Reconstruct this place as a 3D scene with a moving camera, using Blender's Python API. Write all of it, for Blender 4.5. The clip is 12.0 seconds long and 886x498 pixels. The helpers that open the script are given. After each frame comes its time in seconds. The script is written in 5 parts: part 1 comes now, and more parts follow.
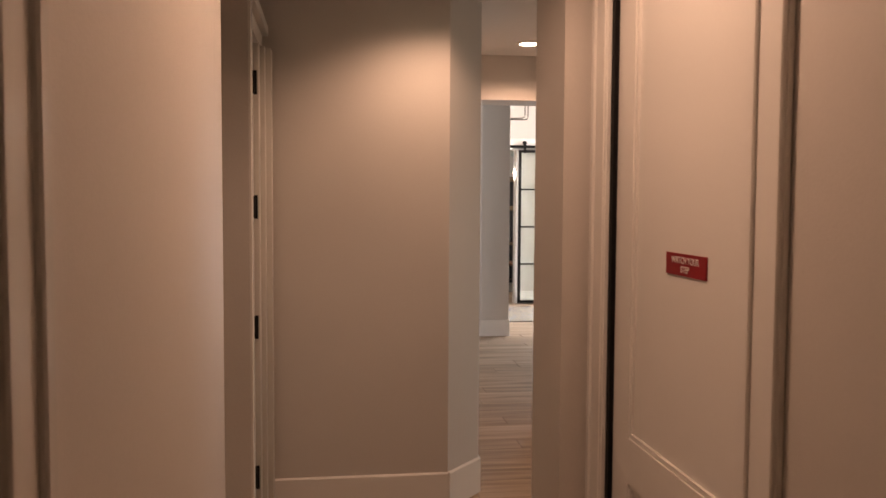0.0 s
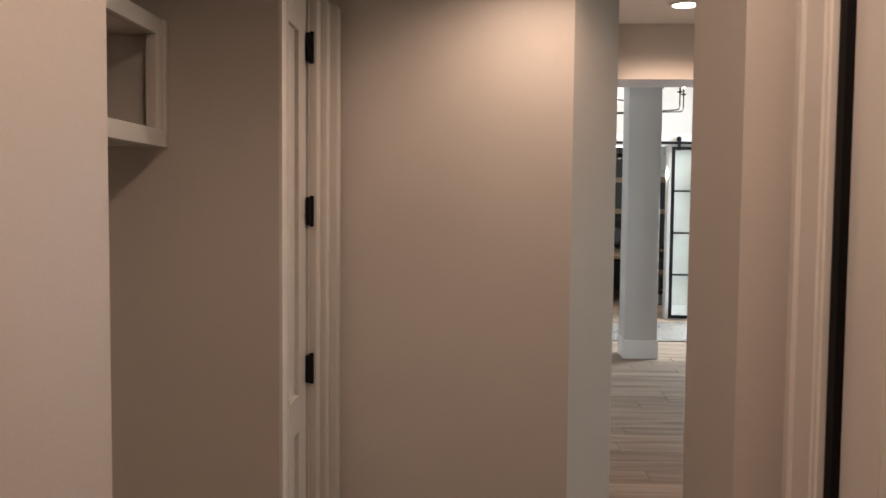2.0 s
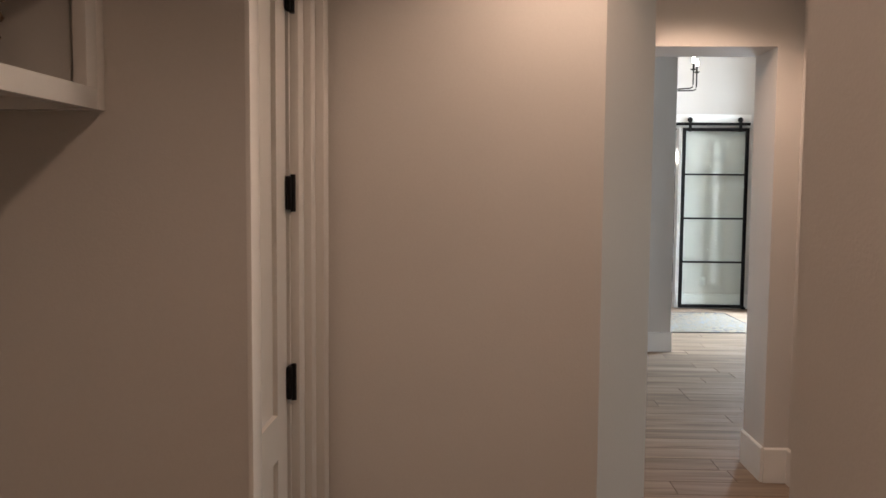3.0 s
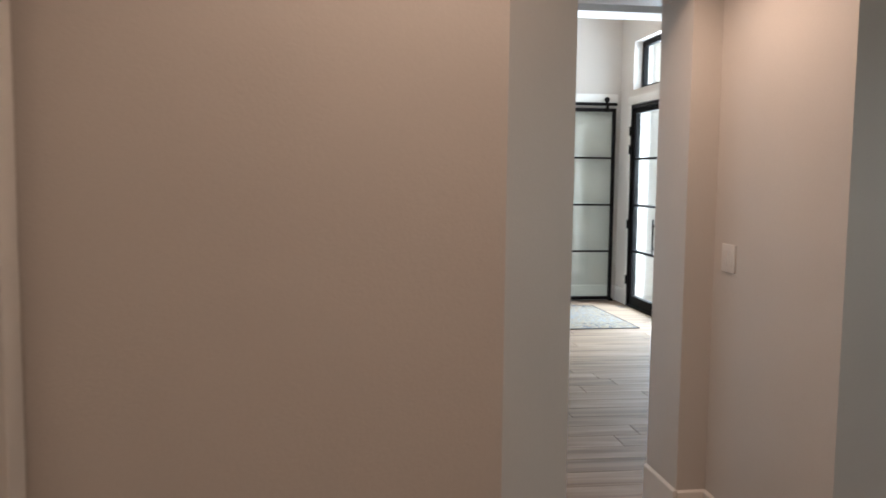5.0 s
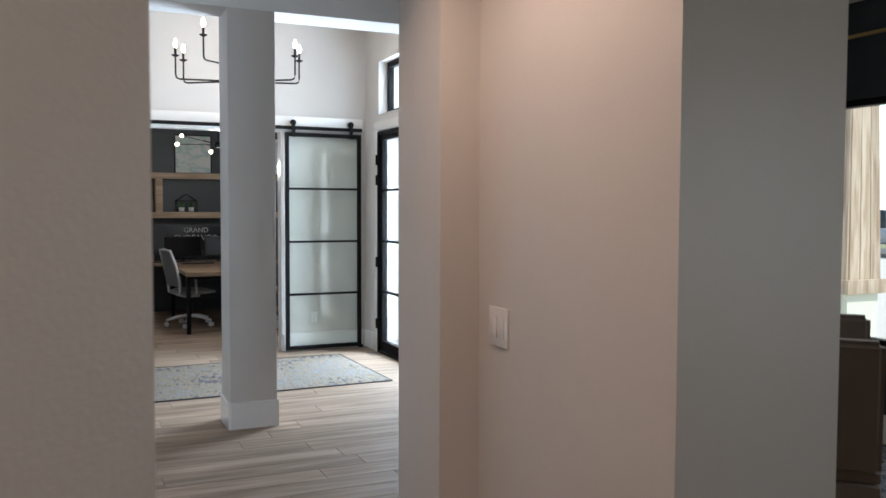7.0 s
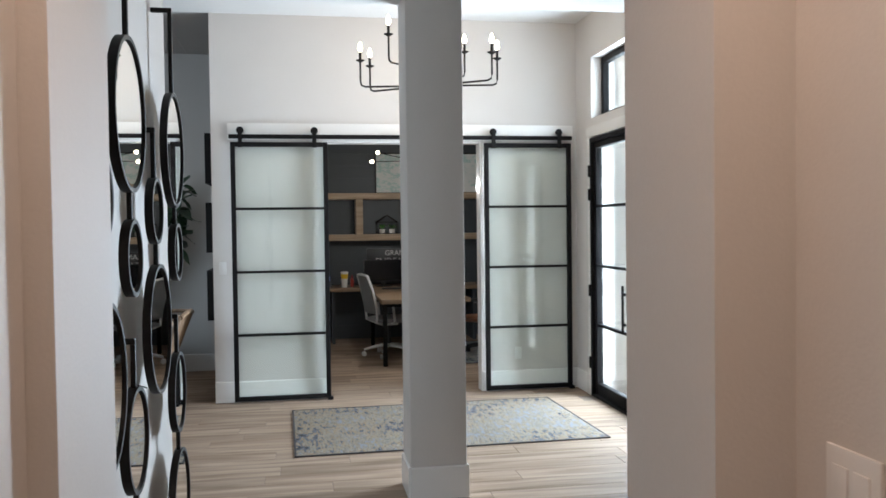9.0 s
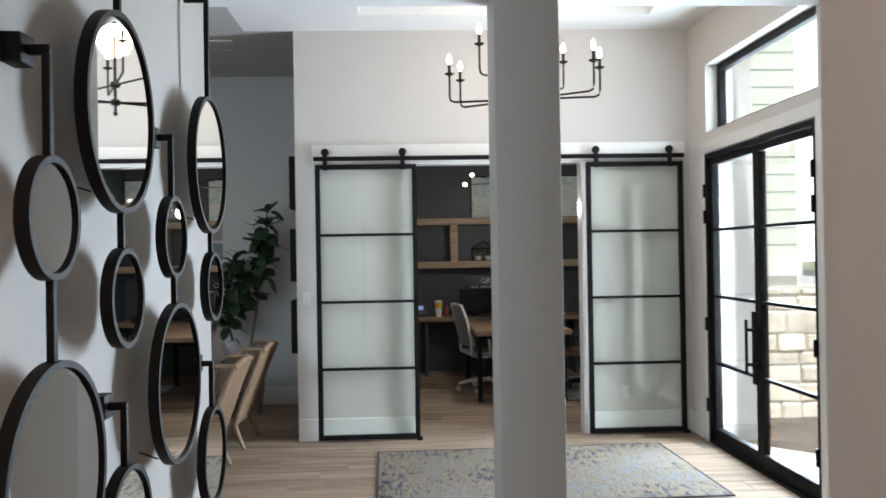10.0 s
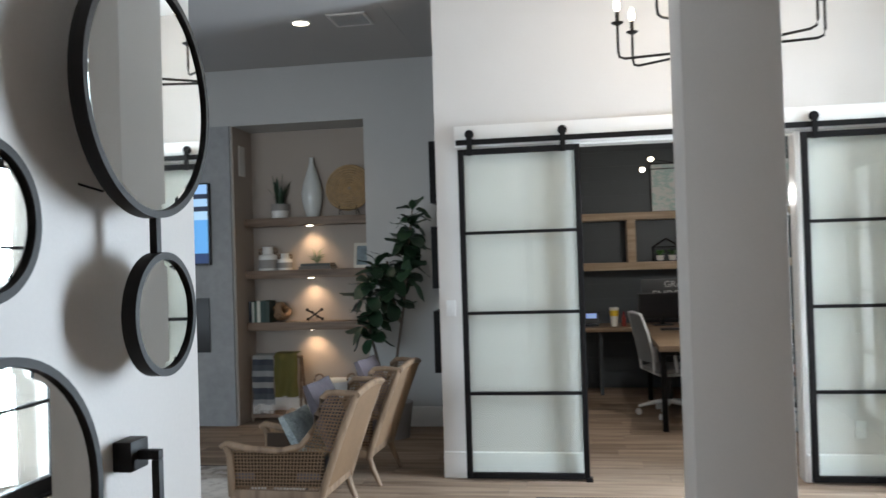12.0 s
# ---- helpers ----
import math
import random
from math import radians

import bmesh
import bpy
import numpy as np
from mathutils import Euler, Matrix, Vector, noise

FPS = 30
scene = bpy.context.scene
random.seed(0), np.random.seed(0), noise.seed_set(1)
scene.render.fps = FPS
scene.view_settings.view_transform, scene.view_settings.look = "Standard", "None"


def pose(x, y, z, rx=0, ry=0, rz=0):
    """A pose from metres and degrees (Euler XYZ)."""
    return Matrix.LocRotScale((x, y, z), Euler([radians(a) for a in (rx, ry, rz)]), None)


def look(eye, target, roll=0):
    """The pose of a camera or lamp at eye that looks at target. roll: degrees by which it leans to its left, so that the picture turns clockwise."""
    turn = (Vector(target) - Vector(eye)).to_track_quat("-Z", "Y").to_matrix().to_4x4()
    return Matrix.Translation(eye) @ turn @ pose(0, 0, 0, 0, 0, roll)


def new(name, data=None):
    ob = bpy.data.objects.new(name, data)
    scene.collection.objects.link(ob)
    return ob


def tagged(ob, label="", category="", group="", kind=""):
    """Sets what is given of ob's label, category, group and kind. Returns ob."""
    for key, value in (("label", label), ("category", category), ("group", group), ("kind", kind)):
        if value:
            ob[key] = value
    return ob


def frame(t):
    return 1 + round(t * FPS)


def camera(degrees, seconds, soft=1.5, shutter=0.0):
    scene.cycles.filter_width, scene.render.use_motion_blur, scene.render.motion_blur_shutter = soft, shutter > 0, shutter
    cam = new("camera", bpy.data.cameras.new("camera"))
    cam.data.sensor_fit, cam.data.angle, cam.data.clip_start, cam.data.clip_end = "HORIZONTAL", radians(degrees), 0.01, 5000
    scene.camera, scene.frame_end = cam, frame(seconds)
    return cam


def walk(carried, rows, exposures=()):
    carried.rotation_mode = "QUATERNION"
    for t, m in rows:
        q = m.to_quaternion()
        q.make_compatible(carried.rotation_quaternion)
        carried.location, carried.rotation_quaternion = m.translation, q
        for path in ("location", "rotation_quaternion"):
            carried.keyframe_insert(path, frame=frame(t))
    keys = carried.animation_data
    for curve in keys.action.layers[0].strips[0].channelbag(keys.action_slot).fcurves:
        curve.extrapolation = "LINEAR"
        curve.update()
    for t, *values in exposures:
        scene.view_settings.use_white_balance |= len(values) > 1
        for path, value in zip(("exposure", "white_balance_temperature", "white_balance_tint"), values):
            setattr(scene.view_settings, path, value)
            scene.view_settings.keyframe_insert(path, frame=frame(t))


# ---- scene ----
cam = camera(55.74, 12.0, soft=1.6, shutter=0.3)

# seconds, x, y, z, yaw, pitch, roll
PATH = [
    (0.0, 0.0, 0.0, 1.619, -7.75, -3.29, -0.31), (0.5, .068, .262, 1.614, -5.6, -3.0, -.23), (0.8, .113, .421, 1.612, -4.88, -2.81, -0.18),
    (1.5, .238, .816, 1.619, .56, -3.08, -.76), (2.0, .257, 1.032, 1.624, 2.41, -3.23, -.54),
    (2.5, .203, 1.297, 1.614, 2.56, -3.82, -.68), (4.5, .203, 2.322, 1.594, -3.2, -4.75, .54),
    (5.0, .275, 2.679, 1.581, -7.64, -5.11, -.65), (5.5, .348, 2.951, 1.577, -13.28, -4.76, -1.01),
    (6.5, .564, 3.488, 1.581, -24.17, -2.91, -.02), (6.7, .644, 3.604, 1.592, -24.33, -2.82, -.1),
    (8.3, 1.047, 4.538, 1.608, -16.39, -2.43, -.65), (8.5, 1.071, 4.659, 1.625, -13.7, -2.21, -.28),
    (9.0, 1.182, 4.943, 1.619, -9.67, -1.54, .71), (9.5, 1.221, 5.219, 1.624, -7.48, -.74, 1.34),
    (10.0, 1.316, 5.531, 1.625, -2.74, .34, .94), (10.5, 1.378, 5.821, 1.614, .02, 1.05, .29),
    (11.0, 1.36, 6.112, 1.627, .48, .85, .75), (11.2, 1.368, 6.245, 1.615, .87, .82, .91),
    (11.5, 1.389, 6.432, 1.612, 3.17, .6, 1.51), (12.0, 1.441, 6.797, 1.614, 9.46, .76, 1.75),
]
walk(cam, [(t, pose(x, y, z, 90 + pitch, roll, yaw)) for t, x, y, z, yaw, pitch, roll in PATH],
     exposures=[(0.0, .18, 8100, 24), (0.8, .3, 6700, 13), (2.5, .24, 6450, 10), (4.5, .12, 6250, 9), (5.5, .16, 6200, 9), (6.5, .0, 5900, 9), (8.5, -.1, 6100, 9), (9.0, .0, 6150, 9), (10.5, -.14, 6250, 9), (12.0, .1, 6250, 9)])

# ---- light ----
world = bpy.data.worlds.new("sky")
scene.world = world
world.use_nodes = True
wn = world.node_tree.nodes
sky = wn.new("ShaderNodeTexSky")
sky.sky_type = "NISHITA"
sky.sun_disc = False
sky.sun_elevation = radians(58)
sky.sun_rotation = radians(188)
world.node_tree.links.new(sky.outputs[0], wn["Background"].inputs[0])
wn["Background"].inputs[1].default_value = 0.15

sun = new("sun", bpy.data.lights.new("sun", "SUN"))
sun.data.energy, sun.data.angle, sun.data.color = 5.0, radians(0.5), (1, .95, .88)
sun.matrix_world = look((0, 0, 0), (-math.sin(radians(188)) * math.cos(radians(58)), -math.cos(radians(188)) * math.cos(radians(58)), -math.sin(radians(58))))


def area_light(name, eye, target, sx, sy, watts, colour):
    lamp = new(name, bpy.data.lights.new(name, "AREA"))
    lamp.data.shape, lamp.data.size, lamp.data.size_y = "RECTANGLE", sx, sy
    lamp.data.energy, lamp.data.color = watts, colour
    lamp.matrix_world = look(eye, target)


def spot_light(name, place, watts, colour, size=0.06, angle=120, blend=0.6, aim=(0, 0, -1)):
    lamp = new(name, bpy.data.lights.new(name, "SPOT"))
    lamp.data.energy, lamp.data.color, lamp.data.shadow_soft_size = watts, colour, size
    lamp.data.spot_size, lamp.data.spot_blend = radians(angle), blend
    lamp.matrix_world = look(place, Vector(place) + Vector(aim))


DAY, WARM = (.76, .88, 1.0), (1.0, .70, .53)
area_light("front_door_daylight", (4.72, 11.85, 1.23), (.97, 8.55, 1.23), 1.5, 2.35, 570, DAY)
area_light("transom_daylight", (4.14, 11.557, 2.9), (0, 11.557, 2.9), 1.85, .5, 32, DAY)
area_light("dining_window_daylight", (6.0, 5.8, 1.5), (0, 5.8, 1.2), 4.9, 1.6, 15, (1.0, .90, .76))
# unseen fill lamp behind the living room's south wall, added to light the column
area_light("living_fill_light", (-2.7, 6.33, 1.55), (-2.7, 12, 1.55), 3.7, 2.3, 128, DAY)
spot_light("can_light_beam", (.30, 1.8, 2.66), 44, WARM, .07, 156, .5)
spot_light("can_light_beam", (.52, 3.82, 2.66), 40, WARM, .07, 146, .7)
spot_light("can_light_beam", (1.344, 5.615, 2.66), 48, WARM, .07, 152, .6)

# ---- materials ----
def material(name, colour, rough=.6, metal=0.0, vary=.06, scale=3.0, grain=120.0, bump=.0, bump_scale=250.0, spec=.5, random_object=0.0, coat=0.0):
    m = bpy.data.materials.new(name)
    m.use_nodes = True
    n, l = m.node_tree.nodes, m.node_tree.links
    b = n["Principled BSDF"]
    b.inputs["Roughness"].default_value, b.inputs["Metallic"].default_value = rough, metal
    b.inputs["Specular IOR Level"].default_value = spec
    b.inputs["Coat Weight"].default_value = coat
    co = n.new("ShaderNodeTexCoord")
    big, small = n.new("ShaderNodeTexNoise"), n.new("ShaderNodeTexNoise")
    big.inputs["Scale"].default_value, small.inputs["Scale"].default_value = scale, grain
    big.inputs["Detail"].default_value = 4
    geo = n.new("ShaderNodeNewGeometry")
    l.new(geo.outputs["Position"], big.inputs["Vector"])
    l.new(geo.outputs["Position"], small.inputs["Vector"])
    add = n.new("ShaderNodeMath")
    add.operation = "ADD"
    l.new(big.outputs["Fac"], add.inputs[0])
    l.new(small.outputs["Fac"], add.inputs[1])
    ramp = n.new("ShaderNodeMapRange")
    ramp.inputs["From Min"].default_value, ramp.inputs["From Max"].default_value = .6, 1.4
    ramp.inputs["To Min"].default_value, ramp.inputs["To Max"].default_value = 1 - vary, 1 + vary
    l.new(add.outputs[0], ramp.inputs["Value"])
    val = ramp.outputs[0]
    if random_object:
        info = n.new("ShaderNodeObjectInfo")
        mr = n.new("ShaderNodeMapRange")
        mr.inputs["To Min"].default_value, mr.inputs["To Max"].default_value = 1 - random_object, 1 + random_object
        l.new(info.outputs["Random"], mr.inputs["Value"])
        mu = n.new("ShaderNodeMath")
        mu.operation = "MULTIPLY"
        l.new(val, mu.inputs[0])
        l.new(mr.outputs[0], mu.inputs[1])
        val = mu.outputs[0]
    mix = n.new("ShaderNodeVectorMath")
    mix.operation = "SCALE"
    mix.inputs[0].default_value = colour[:3]
    l.new(val, mix.inputs["Scale"])
    l.new(mix.outputs[0], b.inputs["Base Color"])
    if bump:
        bn, bp = n.new("ShaderNodeTexNoise"), n.new("ShaderNodeBump")
        bn.inputs["Scale"].default_value = bump_scale
        bn.inputs["Detail"].default_value = 3
        l.new(geo.outputs["Position"], bn.inputs["Vector"])
        bp.inputs["Strength"].default_value = bump
        bp.inputs["Distance"].default_value = .004
        l.new(bn.outputs["Fac"], bp.inputs["Height"])
        l.new(bp.outputs[0], b.inputs["Normal"])
    return m


def wood(name, dark, light, axis=0, rough=.5, random_object=.0, island=0.0, stretch=14.0, scale=1.4, spec=.35):
    """Wood whose grain runs along axis."""
    m = material(name, dark, rough)
    n, l = m.node_tree.nodes, m.node_tree.links
    b = n["Principled BSDF"]
    geo = n.new("ShaderNodeNewGeometry")
    info = n.new("ShaderNodeObjectInfo")
    mp = n.new("ShaderNodeMapping")
    s = [stretch] * 3
    s[axis] = 1.0
    mp.inputs["Scale"].default_value = s
    shift = n.new("ShaderNodeVectorMath")
    shift.operation = "MULTIPLY_ADD"
    shift.inputs[1].default_value = (37, 23, 11)
    comb = n.new("ShaderNodeCombineXYZ")
    rnd = info.outputs["Random"] if not island else geo.outputs["Random Per Island"]
    for k in range(3):
        l.new(rnd, comb.inputs[k])
    l.new(comb.outputs[0], shift.inputs[0])
    l.new(geo.outputs["Position"], shift.inputs[2])
    l.new(shift.outputs[0], mp.inputs["Vector"])
    t1 = n.new("ShaderNodeTexNoise")
    t1.inputs["Scale"].default_value, t1.inputs["Detail"].default_value, t1.inputs["Distortion"].default_value = scale, 6, .6
    l.new(mp.outputs[0], t1.inputs["Vector"])
    ramp = n.new("ShaderNodeValToRGB")
    ramp.color_ramp.elements[0].position, ramp.color_ramp.elements[1].position = .32, .7
    ramp.color_ramp.elements[0].color, ramp.color_ramp.elements[1].color = (*dark[:3], 1), (*light[:3], 1)
    l.new(t1.outputs["Fac"], ramp.inputs[0])
    mr = n.new("ShaderNodeMapRange")
    r = max(random_object, island)
    mr.inputs["To Min"].default_value, mr.inputs["To Max"].default_value = 1 - r, 1 + r
    l.new(rnd, mr.inputs["Value"])
    sc = n.new("ShaderNodeVectorMath")
    sc.operation = "SCALE"
    l.new(ramp.outputs[0], sc.inputs[0])
    l.new(mr.outputs[0], sc.inputs["Scale"])
    l.new(sc.outputs[0], b.inputs["Base Color"])
    bp = n.new("ShaderNodeBump")
    b.inputs["Specular IOR Level"].default_value = spec
    bp.inputs["Strength"].default_value, bp.inputs["Distance"].default_value = .15, .002
    l.new(t1.outputs["Fac"], bp.inputs["Height"])
    l.new(bp.outputs[0], b.inputs["Normal"])
    return m


def glass(name, tint, rough=.0):
    m = bpy.data.materials.new(name)
    m.use_nodes = True
    n, l = m.node_tree.nodes, m.node_tree.links
    tr, gl, mix, lw, pw, fr = (n.new("ShaderNode" + k) for k in ("BsdfTransparent", "BsdfGlossy", "MixShader", "LayerWeight", "Math", "Math"))
    tr.inputs[0].default_value = (*tint, 1)
    gl.inputs["Roughness"].default_value = rough
    lw.inputs["Blend"].default_value = .5
    pw.operation, pw.inputs[1].default_value = "POWER", 4.5
    fr.operation, fr.inputs[1].default_value, fr.inputs[2].default_value = "MULTIPLY_ADD", .85, .035
    l.new(lw.outputs["Facing"], pw.inputs[0])
    l.new(pw.outputs[0], fr.inputs[0])
    l.new(fr.outputs[0], mix.inputs[0])
    l.new(tr.outputs[0], mix.inputs[1])
    l.new(gl.outputs[0], mix.inputs[2])
    l.new(mix.outputs[0], n["Material Output"].inputs[0])
    return m


def glow(name, colour, strength):
    m = bpy.data.materials.new(name)
    m.use_nodes = True
    b = m.node_tree.nodes["Principled BSDF"]
    b.inputs["Emission Color"].default_value = (*colour, 1)
    b.inputs["Emission Strength"].default_value = strength
    return m


M_WALL = material("wall_paint", (.56, .522, .483), .55, vary=.025, bump=.12, bump_scale=160)
M_GREY_WALL = material("grey_wall_paint", (.46, .45, .43), .6, vary=.025, bump=.12, bump_scale=160)
M_TRIM = material("white_trim_paint", (.73, .70, .66), .2, vary=.015)
# inner door and casing: the trim colour taken down to the wall's tone
M_DOOR = material("inner_door_darker_trim", (.56, .53, .49), .3, vary=.015)
M_CEIL = material("ceiling_paint", (.74, .73, .71), .8, vary=.02, bump=.1, bump_scale=120)
# the ceiling material in a darker grey, for the living room
M_CEIL_GREY = material("ceiling_darker_grey", (.42, .41, .40), .8, vary=.02, bump=.1, bump_scale=120)
M_BLACK = material("black_steel", (.008, .007, .007), .55, spec=.1, vary=.2, grain=60, bump=.05)
M_BRONZE = material("dark_bronze_iron", (.013, .011, .010), .5, 0, spec=.15, vary=.3, grain=40, bump=.1, bump_scale=60)
M_GLASS = glass("clear_glass", (.97, .99, .98))
M_TINT = glass("greenish_glass", (.965, .99, .975))
M_MIRROR = material("silver_mirror", (.9, .92, .91), .015, 1.0, vary=.0)
M_FLOOR = wood("plank_tile", (.20, .142, .10), (.37, .28, .21), 0, .6, random_object=.16, stretch=12, scale=1.1, spec=.05)
M_FLOOR_STUFF = wood("plank_tile_joined", (.20, .142, .10), (.37, .28, .21), 0, .6, island=.16, stretch=12, scale=1.1, spec=.05)
M_GROUT = material("grout", (.17, .13, .10), .9)
M_OAK = wood("light_oak", (.30, .21, .13), (.50, .38, .26), 0, .5, stretch=16)
M_DARKOAK = wood("brown_oak", (.13, .085, .055), (.26, .18, .125), 0, .5, stretch=16)
M_DESK = wood("walnut_toned_oak", (.17, .11, .065), (.30, .21, .135), 0, .5, stretch=16)
M_OFFICE = material("charcoal_shiplap_paint", (.050, .058, .064), .5, vary=.05)
M_NAVY = material("black_navy_paint", (.012, .015, .02), .5, vary=.05)
M_WHITE_PLASTIC = material("white_plastic", (.66, .64, .61), .35, vary=.01)
M_BLACK_PLASTIC = material("black_plastic", (.015, .015, .016), .4, vary=.1)
M_BULB = glow("bulb_glow", (1.0, .82, .58), 14)
M_CAN = glow("can_glow", (1.0, .86, .66), 9)

# ---- geometry helpers ----
def box(bm, x0, x1, y0, y1, z0, z1):
    r = bmesh.ops.create_cube(bm, size=1, matrix=Matrix.Translation(((x0 + x1) / 2, (y0 + y1) / 2, (z0 + z1) / 2)) @ Matrix.Diagonal((abs(x1 - x0), abs(y1 - y0), abs(z1 - z0), 1)))
    return r["verts"]


def boxes(*rows, bevel=0.0):
    bm = bmesh.new()
    for r in rows:
        box(bm, *r)
    if bevel:
        bmesh.ops.bevel(bm, geom=bm.edges[:], offset=bevel, segments=2, affect="EDGES", profile=.6)
    return bm


def prism(points, z0, z1):
    """An upright prism over a plan of corners."""
    bm = bmesh.new()
    low = [bm.verts.new((x, y, z0)) for x, y in points]
    high = [bm.verts.new((x, y, z1)) for x, y in points]
    k = len(points)
    bm.faces.new(low[::-1])
    bm.faces.new(high)
    for i in range(k):
        bm.faces.new((low[i], low[(i + 1) % k], high[(i + 1) % k], high[i]))
    bmesh.ops.recalc_face_normals(bm, faces=bm.faces[:])
    return bm


def tube(bm, points, radius, sides=8):
    """A round bar along points; radius a number, or one for each point."""
    radii = radius if isinstance(radius, (list, tuple)) else [radius] * len(points)
    rings, pts = [], [Vector(p) for p in points]
    for i, p in enumerate(pts):
        d = (pts[min(i + 1, len(pts) - 1)] - pts[max(i - 1, 0)]).normalized()
        u = d.cross(Vector((0, 0, 1)) if abs(d.z) < .9 else Vector((1, 0, 0))).normalized()
        v = d.cross(u)
        rings.append([bm.verts.new(p + radii[i] * (math.cos(a) * u + math.sin(a) * v)) for a in (2 * math.pi * k / sides for k in range(sides))])
    for a, b in zip(rings, rings[1:]):
        for k in range(sides):
            bm.faces.new((a[k], a[(k + 1) % sides], b[(k + 1) % sides], b[k]))
    bm.faces.new(rings[0][::-1])
    bm.faces.new(rings[-1])
    return bm


def lathe(rows, sides=24, centre=(0, 0, 0)):
    """A turned shape about an upright axis from rows of radius, height."""
    bm = bmesh.new()
    c = Vector(centre)
    rings = [[bm.verts.new(c + Vector((r * math.cos(a), r * math.sin(a), z))) for a in (2 * math.pi * k / sides for k in range(sides))] for r, z in rows]
    for a, b in zip(rings, rings[1:]):
        for k in range(sides):
            bm.faces.new((a[k], a[(k + 1) % sides], b[(k + 1) % sides], b[k]))
    bm.faces.new(rings[0][::-1])
    bm.faces.new(rings[-1])
    bmesh.ops.recalc_face_normals(bm, faces=bm.faces[:])
    return bm


def smooth(ob, angle=35):
    for p in ob.data.polygons:
        p.use_smooth = True
    ob.data.set_sharp_from_angle(angle=radians(angle))
    return ob


def mesh_object(name, bm, mat):
    bmesh.ops.recalc_face_normals(bm, faces=bm.faces[:])
    me = bpy.data.meshes.new(name)
    bm.to_mesh(me)
    bm.free()
    me.materials.append(mat)
    return smooth(new(name, me))


def part(name, bm, mat, parent, label=""):
    ob = mesh_object(name, bm, mat)
    ob.parent = parent
    return tagged(ob, label) if label else ob


def setting(name, bm, mat, label, category="wall"):
    return tagged(mesh_object(name, bm, mat), label, category, kind="structure")


def thing(name, label, category, group="", place=(0, 0, 0), kind=""):
    ob = new(name)
    ob.empty_display_size = .1
    ob.location = place
    return tagged(ob, label, category, group, kind)


def single(name, bm, mat, label, category, group=""):
    return tagged(mesh_object(name, bm, mat), label, category, group)

# ---- structure ----
HALL_CEIL, HIGH = 2.69, 3.61
XL, XRW, XA = -.27, .74, -.308          # entry hall: left wall, right wall, inner door wall
Y1, XB, XC, YC = 4.29, .617, .822, 4.528
YJ0, YJ1, XJ, LJ, XR = 6.116, 6.465, 1.796, .86, 1.93
XM, YM1 = .666, 8.39
YW, XWL, XF = 12.951, .381, 3.90
YN = 14.845

# entry hall, left wall with a door beside the start
DY0, DY1 = -.16, .68
setting("wall_entry_left", boxes((XL - .14, XL, -1.4, DY0, 0, HALL_CEIL), (XL - .14, XL, DY1, 2.208, 0, HALL_CEIL), (XL - .14, XL, DY0, DY1, 2.44, HALL_CEIL)), M_WALL, "warm beige painted wall of the entry hall")
setting("wall_entry_back", boxes((XL - .14, 1.0, -1.54, -1.4, 0, HALL_CEIL)), M_WALL, "warm beige painted wall closing the entry hall")
# locker niche
setting("wall_niche_back", boxes((-1.24, -1.12, 2.068, 3.56, 0, HALL_CEIL)), M_WALL, "warm beige painted wall behind the lockers")
setting("wall_niche_near", boxes((-1.12, XL - .14, 2.068, 2.208, 0, HALL_CEIL)), M_WALL, "warm beige painted wall beside the lockers")
# block with the inner door: end wall of the niche, door wall, wall at the end with its splayed corner
XD = -.353
setting("wall_niche_end", boxes((-1.12, XA, 3.42, 3.495, 0, HALL_CEIL)), M_WALL, "warm beige painted wall at the end of the locker niche")
setting("wall_inner_door", boxes((XD - .12, XD, 4.03, Y1, 0, HALL_CEIL), (XD - .12, XD, 3.495, 4.03, 2.35, HALL_CEIL)), M_WALL, "warm beige painted wall round the inner door")
setting("wall_end_splayed", prism([(XD - .12, Y1), (XB, Y1), (XC, YC), (XC, YJ0), (XC - .14, YJ0), (XC - .14, YC + .05), (XB - .05, Y1 + .14), (XD - .12, Y1 + .14)], 0, HALL_CEIL), M_WALL, "warm beige painted wall with a splayed corner")
# right wall with the garage door
G0, G1 = 1.545, 2.385
GX = .827
setting("wall_entry_right", boxes((GX, GX + .14, -1.4, G0 - .02, 0, HALL_CEIL), (GX - .10, GX + .14, G1 + .17, 2.917, 0, HALL_CEIL), (GX, GX + .14, G0 - .02, G1 + .17, 2.46, HALL_CEIL), (GX, GX + .14, G1 + .022, G1 + .17, 0, 2.46)), M_WALL, "warm beige painted wall beside the garage door")
# header opening to the foyer
setting("wall_header", boxes((LJ - .2, LJ, YJ0 + .002, YJ1, 0, HIGH), (XJ, 2.2, YJ0, YJ1, 0, HIGH), (LJ, XJ, YJ0, YJ1, 2.364, HIGH)), M_WALL, "warm beige painted wall with a tall cased opening")
# wall with the switch, return into the dining room
setting("wall_switch", prism([(XR, YJ0), (XR, 5.181), (2.462, 5.408), (2.737, 5.459), (2.78, 5.60), (2.42, 5.56), (XR + .14, 5.34), (XR + .14, YJ0)], 0, HIGH), M_WALL, "warm beige painted wall with a light switch")
